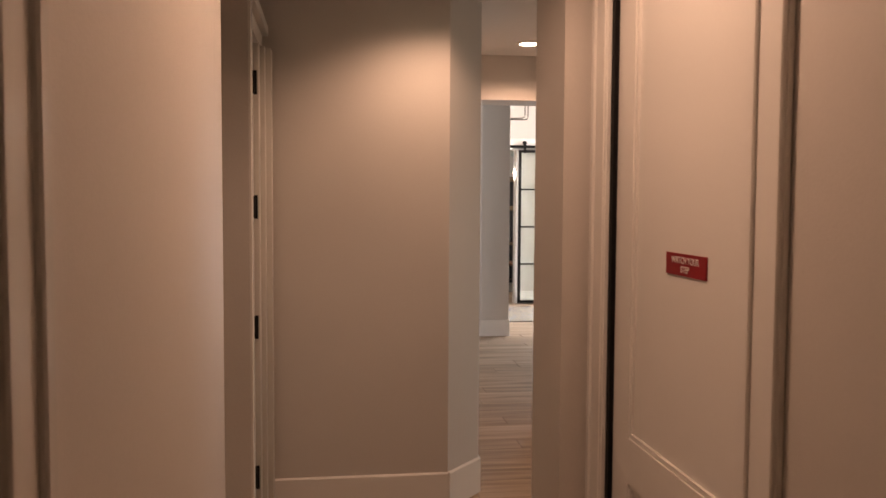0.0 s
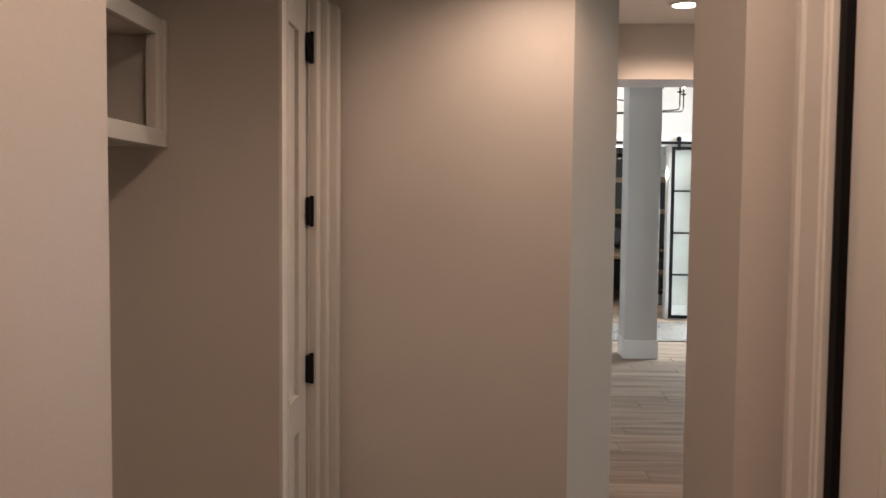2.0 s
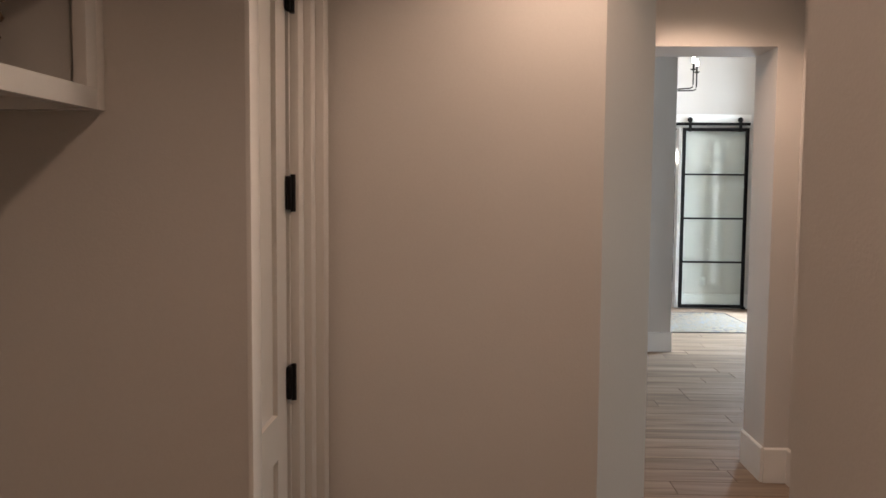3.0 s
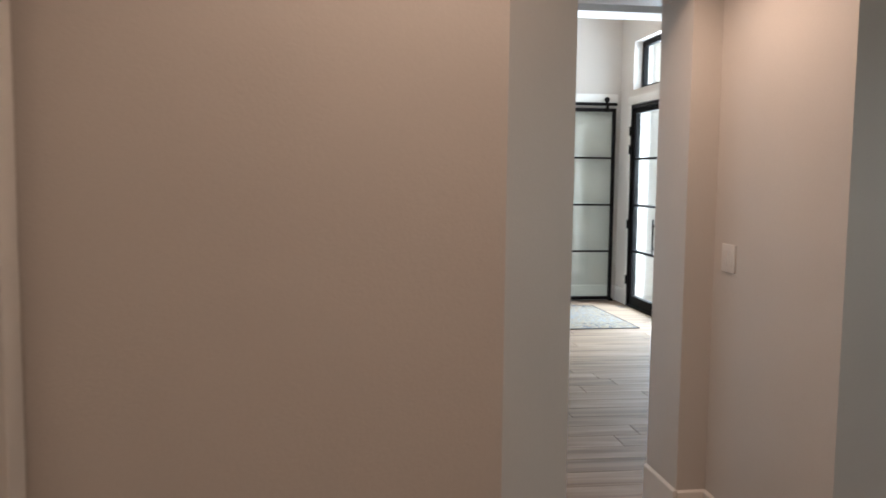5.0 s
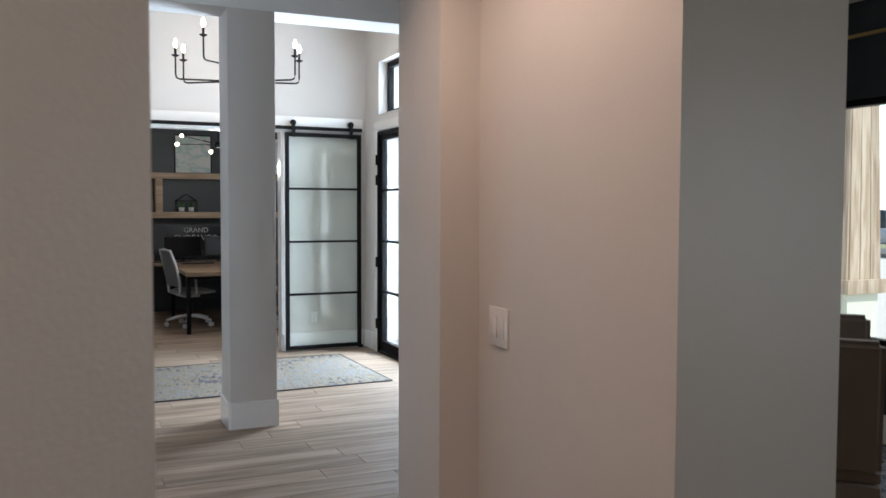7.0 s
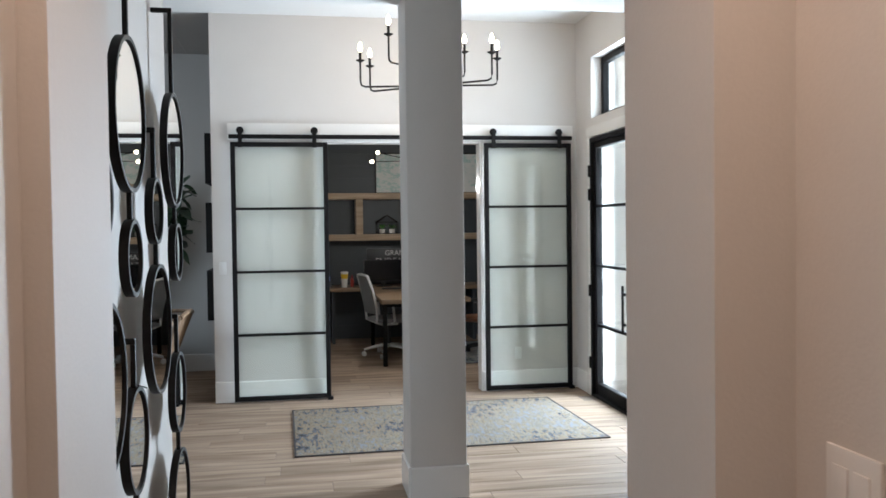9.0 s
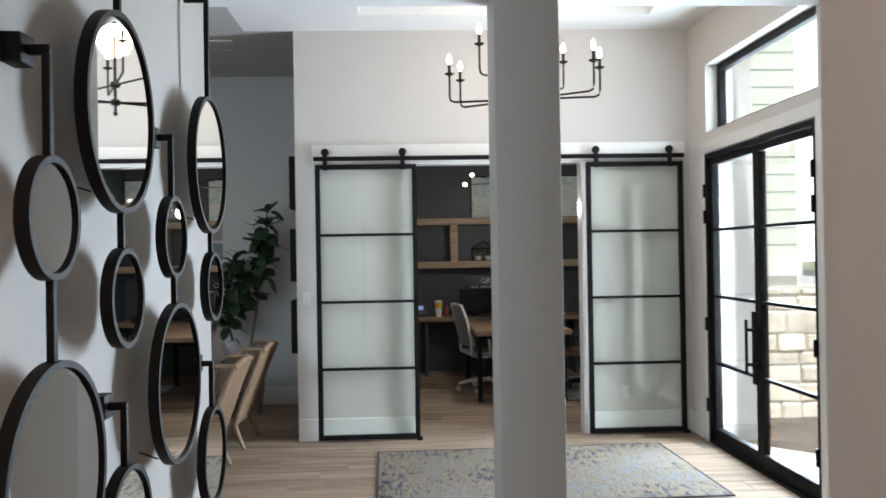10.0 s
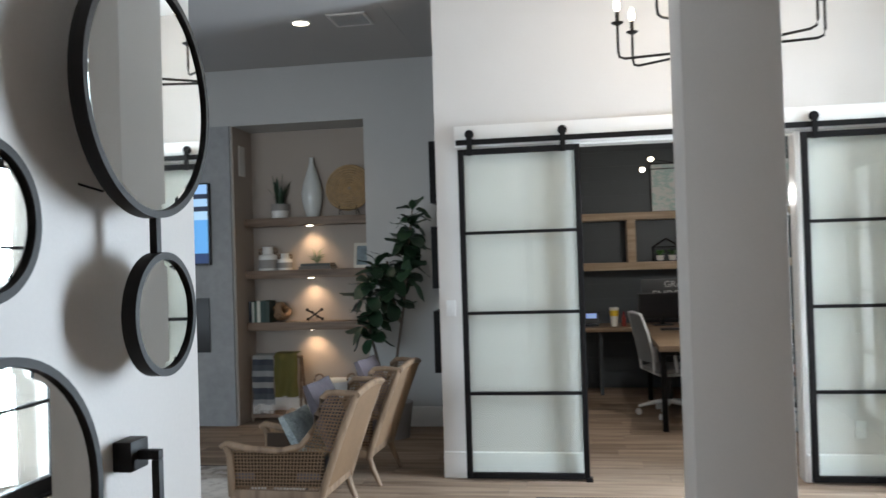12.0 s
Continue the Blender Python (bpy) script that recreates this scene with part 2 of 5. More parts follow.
# dining room
DXF = 5.83
setting("wall_dining_north", boxes((3.9, DXF + .15, 9.3, 9.45, 0, HIGH)), M_NAVY, "black-blue painted dining room wall")
setting("wall_dining_west", prism([(XR + .14, YJ1), (2.5, 7.15), (3.75, 7.15), (3.75, 9.6), (3.9, 9.6), (3.9, 7.02), (2.58, 7.02), (2.2, YJ1)], 0, HIGH), M_WALL, "painted wall between dining room and foyer")
setting("wall_dining_south", boxes((GX + .14, DXF + .15, 1.9, 2.04, 0, HIGH)), M_WALL, "painted wall of the dining room")
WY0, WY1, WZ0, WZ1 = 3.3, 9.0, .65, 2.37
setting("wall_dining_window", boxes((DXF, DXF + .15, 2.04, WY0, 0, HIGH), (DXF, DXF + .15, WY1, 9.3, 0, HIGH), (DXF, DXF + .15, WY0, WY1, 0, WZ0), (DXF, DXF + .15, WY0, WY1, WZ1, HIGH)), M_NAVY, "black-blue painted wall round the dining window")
# mirror wall, with its return along the header
setting("wall_mirrors", boxes((XM - .14, XM, YJ1, YM1, 0, HIGH)), M_WALL, "pale painted wall hung with round mirrors")
# foyer: wall with the barn doors
OX0, OX1 = 1.40, 2.93
setting("wall_barn_doors", boxes((XWL, OX0, YW, YW + .14, 0, HIGH), (OX1, XF + .15, YW, YW + .14, 0, HIGH), (OX0, OX1, YW, YW + .14, 2.44, HIGH)), M_WALL, "pale cream painted wall with a wide doorway")
# front wall
F0, F1 = 10.60, 12.515
setting("wall_front", boxes((XF, XF + .4, F1, YW, 0, HIGH), (XF, XF + .2, 9.6, F0, 0, HIGH), (XF, XF + .2, F0, F1, 2.44, 2.62), (XF, XF + .2, F0, F1, 3.19, HIGH)), M_WALL, "pale cream painted wall round the front door")
setting("column", boxes((1.804, 2.142, 9.828, 10.17, 0, 3.0), bevel=.006), M_WALL, "square cream painted column with a tall base", "column")
setting("beam", boxes((-6.0, XF, 9.828, 10.17, 3.0, HIGH)), M_CEIL, "white painted ceiling beam on the column", "beam")
# living room
setting("wall_living_north", boxes((-6.0, -2.05, YN, YN + .6, 0, HIGH), (-.66, XWL, YN, YN + .6, 0, HIGH), (-2.05, -.66, YN, YN + .6, 3.04, HIGH), (-2.05, -.66, YN + .5, YN + .6, 0, 3.04)), M_GREY_WALL, "grey painted wall with a tall shelf niche")
setting("wall_office_side", boxes((XWL, XWL + .13, YW + .14, 17.3, 0, HIGH)), M_GREY_WALL, "grey painted wall beside the office")
setting("wall_living_west", boxes((-6.15, -6.0, 6.35, 15.5, 0, HIGH)), M_GREY_WALL, "grey painted living room wall")
# south wall's wide opening is invented, out of view, to let the fill lamp in
setting("wall_living_south", boxes((-6.0, -4.6, 6.35, 6.465, 0, HIGH), (-.8, XM - .14, 6.35, 6.465, 0, HIGH), (-4.6, -.8, 6.35, 6.465, 0, .38), (-4.6, -.8, 6.35, 6.465, 2.72, HIGH)), M_GREY_WALL, "grey painted living room wall with an unseen opening for the added fill lamp")
# office
setting("wall_office_back", boxes((XWL + .13, 4.1, 17.2, 17.3, 0, 3.0)), M_OFFICE, "charcoal painted office wall")
setting("wall_office_east", boxes((3.97, 4.1, YW + .14, 17.2, 0, 3.0)), M_OFFICE, "charcoal painted office wall")
# ceilings
setting("ceiling_hall", boxes((XL - .97, GX + .14, -1.54, 2.917, HALL_CEIL, 2.8), (-1.24, GX + .14, 2.917, YJ0, HALL_CEIL, 2.8), (GX + .14, 6.0, 1.9, YJ0, HALL_CEIL, 2.8)), M_CEIL, "white painted hall ceiling", "ceiling")
T0x, T1x, T0y, T1y = .985, 3.40, 10.45, 12.46
setting("ceiling_foyer", boxes((-.05, XF + .2, YJ1 - .1, T0y, HIGH, 3.75), (-.05, T0x, T0y, YW, HIGH, 3.75), (T1x, XF + .2, T0y, YW, HIGH, 3.75), (T0x, T1x, T1y, YW, HIGH, 3.75), (T0x - .1, T1x + .1, T0y - .1, T1y + .1, 3.86, 3.96)), M_CEIL, "white painted tray ceiling of the foyer", "ceiling")
setting("ceiling_living", boxes((-6.15, -.052, 6.35, 15.5, HIGH, 3.75), (-.05, XWL, YW, 15.5, HIGH, 3.75)), M_CEIL_GREY, "grey living room ceiling, darker than in the foyer", "ceiling")
setting("ceiling_office", boxes((XWL, 4.1, YW + .14, 17.3, 3.0, 3.1)), M_CEIL, "white painted office ceiling", "ceiling")
setting("ceiling_dining", boxes((2.2, 6.0, YJ0, 7.02, 3.05, 3.15), (3.9, 6.0, 7.02, 9.45, 3.05, 3.15)), M_CEIL, "white painted dining room ceiling", "ceiling")

# baseboards, with a small chamfer on top
def baseboard(points, h=.195, d=.014):
    """points: plan corners along a wall's face, the room on the left of the way."""
    bm = bmesh.new()
    for (xa, ya), (xb, yb) in zip(points, points[1:]):
        u = Vector((xb - xa, yb - ya, 0)).normalized()
        w = Vector((-u.y, u.x, 0))
        a, b = Vector((xa, ya, 0)) , Vector((xb, yb, 0))
        prof = [(.0, 0), (d, 0), (d, h - .008), (d * .45, h), (0, h)]
        r0 = [bm.verts.new(a + w * p + Vector((0, 0, q))) for p, q in prof]
        r1 = [bm.verts.new(b + w * p + Vector((0, 0, q))) for p, q in prof]
        bm.faces.new(r0)
        bm.faces.new(r1[::-1])
        for k in range(5):
            bm.faces.new((r0[k], r0[(k + 1) % 5], r1[(k + 1) % 5], r1[k]))
    return setting("baseboard", bm, M_TRIM, "tall white painted baseboard", "baseboard")


baseboard([(XC, YJ0), (XC, YC), (XB, Y1), (XD, Y1)])
baseboard([(XA, 3.42), (-.64, 3.42)])
baseboard([(XL, .8), (XL, 2.208)][::-1])
baseboard([(XJ, YJ1), (XJ, YJ0), (XR, YJ0), (XR, 5.181), (2.462, 5.408), (2.737, 5.459)][::-1])
baseboard([(LJ, YJ0), (LJ, YJ1)][::-1])
baseboard([(XM, YJ1), (XM, YM1)][::-1])
baseboard([(OX0, YW), (XWL, YW)])
baseboard([(XF, F1), (XF, YW), (OX1, YW)])
baseboard([(XWL, YW + .0), (XWL, YN)][::-1])
baseboard([(XWL, YN), (-.66, YN)])
baseboard([(-.66, YN + .5), (-2.05, YN + .5)])
baseboard([(DXF, 4.0), (DXF, 9.3)])
baseboard([(1.804, 9.828), (2.142, 9.828), (2.142, 10.17), (1.804, 10.17), (1.804, 9.828)][::-1])

# ---- outside ----
M_GROUND = material("pale_concrete", (.55, .52, .47), .85, vary=.1, scale=.8, bump=.2)
M_SIDING = material("pale_lap_siding", (.66, .68, .56), .6, vary=.04)
M_STONE = material("limestone", (.82, .73, .60), .85, vary=.28, scale=5, grain=40, bump=.6, bump_scale=25, random_object=.14)
M_MORTAR = material("mortar", (.78, .74, .67), .9)
M_CEDAR = wood("weathered_cedar", (.34, .25, .16), (.62, .52, .40), 2, .7, random_object=.12)
M_GRASS = material("dry_lawn", (.20, .21, .10), .9, vary=.3, scale=2, grain=30)
setting("ground", boxes((4.1, 400, -300, 300, -.35, -.16)), M_GRASS, "dry lawn reaching to the horizon", "ground")
setting("pavement", boxes((4.1, 9.0, 9.46, 20, -.155, -.03), (5.99, 9.0, -6, 9.46, -.155, -.03), (9.0, 25.9, -20, 60, -.155, -.06)), M_GROUND, "pale concrete porch slab and driveway", "pavement")
setting("road", boxes((26, 34, -300, 300, -.155, -.14)), material("asphalt", (.09, .09, .09), .9, vary=.15), "grey asphalt road", "road")


# glowing white sheet added beyond the road for the overexposed distance
def glow_ring(radius, z0, z1, sides=24):
    bm = bmesh.new()
    rows = [[bm.verts.new((radius * math.cos(a), 10 + radius * math.sin(a), z)) for z in (z0, z1)] for a in (radians(-75 + 150 * k / sides) for k in range(sides + 1))]
    for a, b in zip(rows, rows[1:]):
        bm.faces.new((a[0], b[0], b[1], a[1]))
    return bm


setting("backdrop", glow_ring(120, -.3, 70), glow("blown_out_white", (.93, .97, 1.0), 1.6), "plain glowing white backdrop for the overexposed distance", "backdrop")

# porch wall opposite the side of the door: stone base, lap siding above
siding = thing("porch_wall", "porch wall of pale lap siding on rough limestone", "wall", kind="structure")
SX1, SY = 5.15, 13.5
for k in range(13):
    z = 1.50 + k * .17
    bm = bmesh.new()
    vs = [bm.verts.new(p) for p in ((4.15, SY - .005, z), (SX1, SY - .005, z), (SX1, SY + .008, z + .17), (4.15, SY + .008, z + .17), (4.15, SY + .03, z), (SX1, SY + .03, z), (SX1, SY + .03, z + .17), (4.15, SY + .03, z + .17))]
    for f in ((0, 1, 2, 3), (4, 7, 6, 5), (0, 4, 5, 1), (3, 2, 6, 7), (0, 3, 7, 4), (1, 5, 6, 2)):
        bm.faces.new([vs[q] for q in f])
    part("siding_board", bm, M_SIDING, siding)
part("core", boxes((4.15, SX1, SY + .03, SY + .3, 1.26, 3.7), (4.15, 6.6, SY - .02, SY + .3, -.03, 1.26), (4.15, SX1 + .02, SY - .05, SY + .03, 1.36, 1.50)), M_MORTAR, siding)
rs = random.Random(9)
z = -.03
while z < 1.2:
    h = rs.uniform(.13, .24)
    x = 4.16
    while x < 6.5:
        w = rs.uniform(.18, .42)
        bm = bmesh.new()
        box(bm, x, min(x + w, 6.6) - .015, SY - .045 - rs.random() * .025, SY - .018, z, min(z + h, 1.255) - .015)
        bmesh.ops.bevel(bm, geom=bm.edges[:], offset=.018, segments=1, affect="EDGES")
        for v in bm.verts:
            v.co += Vector((rs.uniform(-.008, .008), rs.uniform(-.008, .004), rs.uniform(-.008, .008)))
        part("stone", bm, M_STONE, siding)
        x += w
    z += h

# tapered wooden porch post outside the dining window
post = thing("porch_post", "weathered cedar porch post of tapered boards on a plinth", "post", kind="structure")
PX, PY, PH = 8.84, 10.59, .25


def tapered(x0, x1, y0, y1, z0, z1, inset):
    bm = boxes((x0, x1, y0, y1, z0, z1))
    for v in bm.verts:
        if v.co.z > z0 + .01:
            v.co.x = PX + (v.co.x - PX) * inset
            v.co.y = PY + (v.co.y - PY) * inset
    return bm


for k in range(3):
    w = 2 * PH / 3
    part("board", tapered(PX - PH - .015, PX - PH + .012, PY - PH + k * w + .005, PY - PH + (k + 1) * w - .005, .82, 3.6, .78), M_CEDAR, post)
    part("board", tapered(PX - PH + k * w + .005, PX - PH + (k + 1) * w - .005, PY - PH - .015, PY - PH + .012, .82, 3.6, .78), M_CEDAR, post)
part("core", tapered(PX - PH + .012, PX + PH, PY - PH + .012, PY + PH, .82, 3.6, .78), M_BLACK_PLASTIC, post)
part("plinth_cap", boxes((PX - .30, PX + .30, PY - .30, PY + .30, .66, .82), bevel=.01), M_CEDAR, post)
part("plinth", boxes((PX - .24, PX + .24, PY - .24, PY + .24, -.03, .66)), M_SIDING, post, "pale plastered plinth")

# ---- doors and windows ----
def casing(parent, x, dx, y0, y1, z1, w=.105, name="casing"):
    """A stepped casing round an opening in a wall of constant x; dx is the way into the room."""
    s = 1 if dx > 0 else -1
    for k, (a, b, d) in enumerate(((0, w, .016), (.003, .03, .024), (w - .03, w - .003, .024))):
        rows = [(y0 - b, y0 - a, 0, z1 + a), (y1 + a, y1 + b, 0, z1 + a), (y0 - b, y1 + b, z1 + a, z1 + b)]
        bm = bmesh.new()
        for r in rows:
            box(bm, x, x + s * d, r[0], r[1], r[2], r[3])
        bmesh.ops.bevel(bm, geom=bm.edges[:], offset=.003, segments=1, affect="EDGES")
        part(name if k == 0 else "casing_moulding", bm, M_TRIM, parent)


def panel_door(parent, x, s, y0, y1, z1, rail=.125):
    """A shaker door leaf in a wall of constant x, with one tall sunk panel over a low one; s is the way its face looks."""
    p0, p1 = y0 + rail, y1 - rail
    rows = [(y0, p0, .012, z1), (p1, y1, .012, z1), (p0, p1, .012, .25), (p0, p1, .82, .95), (p0, p1, z1 - rail, z1)]
    bm = bmesh.new()
    for a, b, c, d in rows:
        box(bm, x - s * .04, x, a, b, c, d)
    leaf = part("door_leaf", bm, M_TRIM, parent)
    for a, b in ((.25, .82), (.95, z1 - rail)):
        part("panel", boxes((x - s * .034, x - s * .012, p0, p1, a, b)), M_TRIM, leaf)
        bm = bmesh.new()
        m = .014
        for y_a, y_b, z_a, z_b in ((p0, p0 + m, a, b), (p1 - m, p1, a, b), (p0 + m, p1 - m, a, a + m), (p0 + m, p1 - m, b - m, b)):
            box(bm, x - s * .012, x - s * .004, y_a, y_b, z_a, z_b)
        part("panel_moulding", bm, M_TRIM, leaf)
    return leaf


def door_hinge(parent, x, y, z, s):
    bm = boxes((x - .004, x + s * .012, y - .022, y + .022, z - .05, z + .05), bevel=.005)
    tube(bm, [(x + s * .014, y, z - .055), (x + s * .014, y, z + .055)], .008)
    return part("hinge", bm, M_BLACK, parent, "black steel butt hinge")


garage = thing("garage_door", "closed white shaker door to the garage with a red sign", "door", place=(GX, 2, 0), kind="structure")
garage.location = (0, 0, 0)
casing(garage, GX, -1, G0, G1 + .014, 2.44, .13)
part("jamb", boxes((GX + .0, GX + .05, G1 + .0136, G1 + .021, 0, 2.46), (GX + .0, GX + .05, G0 - .02, G0 - .004, 0, 2.46), (GX + .0, GX + .05, G0, G1, 2.444, 2.46)), M_TRIM, garage)
part("seal", boxes((GX - .002, GX + .05, G1 - .011, G1 + .0135, 0, 2.444)), M_BLACK, garage, "black rubber door seal")
panel_door(garage, GX + .012, -1, G0, G1 - .012, 2.44)

sign = thing("warning_sign", "small red plastic sign with white lettering on the garage door", "sign")
M_RED = material("red_plastic", (.22, .008, .014), .5, vary=.05, spec=.2)
SGX = GX + .012 + .0125
part("plate", boxes((SGX - .0035, SGX, 1.795, 2.025, 1.44, 1.494)), M_RED, sign)


def lettering(words, size, mat, m, parent, name="lettering"):
    cu = bpy.data.curves.new(name, "FONT")
    cu.body, cu.size, cu.align_x, cu.align_y, cu.extrude = words, size, "CENTER", "CENTER", .0006
    tmp = bpy.data.objects.new(name, cu)
    me = bpy.data.meshes.new_from_object(tmp)
    bpy.data.objects.remove(tmp)
    me.materials.append(mat)
    ob = new(name, me)
    ob.matrix_world = m
    ob.parent = parent
    return ob


FACE_W = Matrix(((0, 0, -1, 0), (-1, 0, 0, 0), (0, 1, 0, 0), (0, 0, 0, 1)))      # text on a wall looking to -x
FACE_S = Matrix(((1, 0, 0, 0), (0, 0, -1, 0), (0, 1, 0, 0), (0, 0, 0, 1)))       # text on a wall looking to -y
lettering("WATCH YOUR", .023, M_WHITE_PLASTIC, Matrix.Translation((SGX - .004, 1.912, 1.477)) @ FACE_W, sign)
lettering("STEP", .023, M_WHITE_PLASTIC, Matrix.Translation((SGX - .004, 1.912, 1.455)) @ FACE_W, sign)

left_door = thing("entry_side_door", "closed white shaker door with white casing", "door", kind="structure")
casing(left_door, XL, 1, DY0 + .02, DY1 - .0, 2.44, .12)
panel_door(left_door, XL - .004, 1, DY0, DY1, 2.44)

inner = thing("inner_door", "closed off-white door with black hinges in stepped casing", "door", kind="structure")
for k, (a, b, d) in enumerate(((4.022, 4.10, .03), (4.10, 4.17, .052), (4.17, 4.255, .078))):
    part("casing" if k == 0 else "casing_moulding", boxes((XD, XD + d, a, b - .0005, 0, 2.35), bevel=.004), M_DOOR, inner)
part("head_casing", boxes((XD, XD + .03, 3.5, 4.255, 2.352, 2.47), (XD + .03, XD + .06, 3.505, 4.25, 2.42, 2.468), bevel=.003), M_DOOR, inner)
part("jamb", boxes((XD - .11, XD + .004, 4.008, 4.0215, 0, 2.35)), M_DOOR, inner)
leaf = part("door_leaf", boxes((XD - .05, XD - .004, 3.88, 3.998, .01, 2.34), (XD - .05, XD - .004, 3.497, 3.88, .01, .25), (XD - .05, XD - .004, 3.497, 3.88, .82, .95), (XD - .05, XD - .004, 3.497, 3.88, 2.2, 2.34)), M_DOOR, inner)
part("panel", boxes((XD - .045, XD - .018, 3.497, 3.88, .25, .82)), M_DOOR, leaf)
part("panel", boxes((XD - .045, XD - .018, 3.497, 3.88, .95, 2.2)), M_DOOR, leaf)
for z in (2.163, 1.586, 1.02, .30):
    door_hinge(inner, XD + .002, 4.003, z, 1)
setting("trim", boxes((XA - .008, XA + .004, 3.417, 3.498, 0, 2.45), bevel=.002), M_TRIM, "white painted corner board beside the inner door", "trim")

# lockers in the niche
lockers = thing("mudroom_lockers", "tall white painted built-in locker with open cubbies", "locker", kind="")
LKX = -.636
part("side_panel", boxes((-1.12, LKX + .002, 3.385, 3.418, 1.772, 2.13), bevel=.002), M_TRIM, lockers)
part("side_panel", boxes((-1.12, LKX + .002, 2.212, 2.245, 1.772, 2.13), bevel=.002), M_TRIM, lockers)
part("divider", boxes((-1.12, LKX - .004, 2.80, 2.83, 1.82, 2.08)), M_TRIM, lockers)
part("cubby_floor", boxes((-1.12, LKX - .004, 2.245, 3.385, 1.80, 1.82)), M_TRIM, lockers)
part("bottom_rail", boxes((LKX - .03, LKX, 2.245, 3.385, 1.772, 1.818), bevel=.002), M_TRIM, lockers)
part("top_rail", boxes((LKX - .03, LKX, 2.245, 3.385, 2.08, 2.128), bevel=.002), M_TRIM, lockers)
part("stile", boxes((LKX - .03, LKX, 3.335, 3.385, 1.818, 2.08), bevel=.002), M_TRIM, lockers)
part("top", boxes((-1.12, LKX - .004, 2.245, 3.385, 2.084, 2.12)), M_TRIM, lockers)
part("back_panel", boxes((-1.118, -1.10, 2.245, 3.385, .46, 2.08)), M_GREY_WALL, lockers)
part("bench", boxes((-1.12, LKX + .02, 2.245, 3.385, .42, .46), bevel=.004), M_OAK, lockers)
part("bench_front", boxes((LKX - .02, LKX, 2.245, 3.385, 0, .42)), M_TRIM, lockers)
M_WICKER = material("brown_wicker", (.16, .095, .05), .7, vary=.35, grain=60, bump=.4, bump_scale=90)


def wicker_basket(cx, cy, z, w, d, h):
    b = thing("wicker_basket", "brown woven basket with slanted sides in a locker cubby", "basket", place=(cx, cy, z))
    bm = bmesh.new()
    n = 12
    for k in range(n):
        f = .80 + .20 * (k + .5) / n
        zz = h * (k + .5) / n
        pts = []
        for a in range(33):
            ang = 2 * math.pi * a / 32
            c, s = math.cos(ang), math.sin(ang)
            q = 1 / max(abs(c), abs(s)) ** .7
            wob = .006 * (1 if (a + k) % 2 else -1)
            pts.append(((w / 2 * f + wob) * c * q, (d / 2 * f + wob) * s * q, zz))
        tube(bm, pts, h / n * .55, 6)
    part("weave", bm, M_WICKER, b)
    part("bottom", boxes((-w * .36, w * .36, -d * .36, d * .36, 0, .01)), M_WICKER, b)
    return b


wicker_basket(-.85, 3.02, 1.821, .28, .36, .24)
wicker_basket(-.85, 2.52, 1.821, .28, .36, .24)

# light switches and outlets
def plate(kind, m, rockers, label):
    """A cover plate in its own x, z plane looking to -y."""
    p = thing(kind, label, "switch" if "switch" in kind else "outlet")
    w = .07 + .046 * (rockers - 1)
    part("cover_plate", boxes((-w / 2, w / 2, -.007, 0, -.0585, .0585), bevel=.0025), M_WHITE_PLASTIC, p)
    for k in range(rockers):
        x = (k - (rockers - 1) / 2) * .046
        part("rocker" if "switch" in kind else "socket", boxes((x - .0165, x + .0165, -.0105, -.0065, -.033, .033), bevel=.0015), M_WHITE_PLASTIC, p)
    p.matrix_basis = m
    return p


plate("light_switch", pose(XR, 5.975, 1.244, 0, 0, -90), 2, "white double rocker light switch on the hall wall")
plate("light_switch", pose(.466, YW, 1.255, 0, 0, 0), 1, "white rocker light switch beside the barn door")
plate("power_outlet", pose(3.285, YW, .364, 0, 0, 0), 1, "white power outlet behind the barn door glass")

# recessed lights
def can_light(x, y, z, label="round white recessed ceiling light, switched on"):
    c = thing("recessed_light", label, "ceiling light", "recessed ceiling lights", (x, y, z))
    bm = lathe([(.062, -.001), (.085, -.001), (.085, -.006), (.066, -.010), (.062, -.006)], 28)
    part("trim_ring", bm, M_WHITE_PLASTIC, c)
    part("lens", lathe([(.0, -.013), (.05, -.0125), (.0621, -.010), (.0621, -.002), (.0, -.001)], 28), M_CAN, c, "glowing lens")


can_light(1.344, 5.615, HALL_CEIL)
can_light(.30, 1.8, HALL_CEIL)
can_light(.52, 3.82, HALL_CEIL)
can_light(-.79, 13.41, HIGH)
spot_light("living_can_beam", (-.79, 13.41, HIGH - .03), 14, (1, .8, .58), .06, 130, .8)

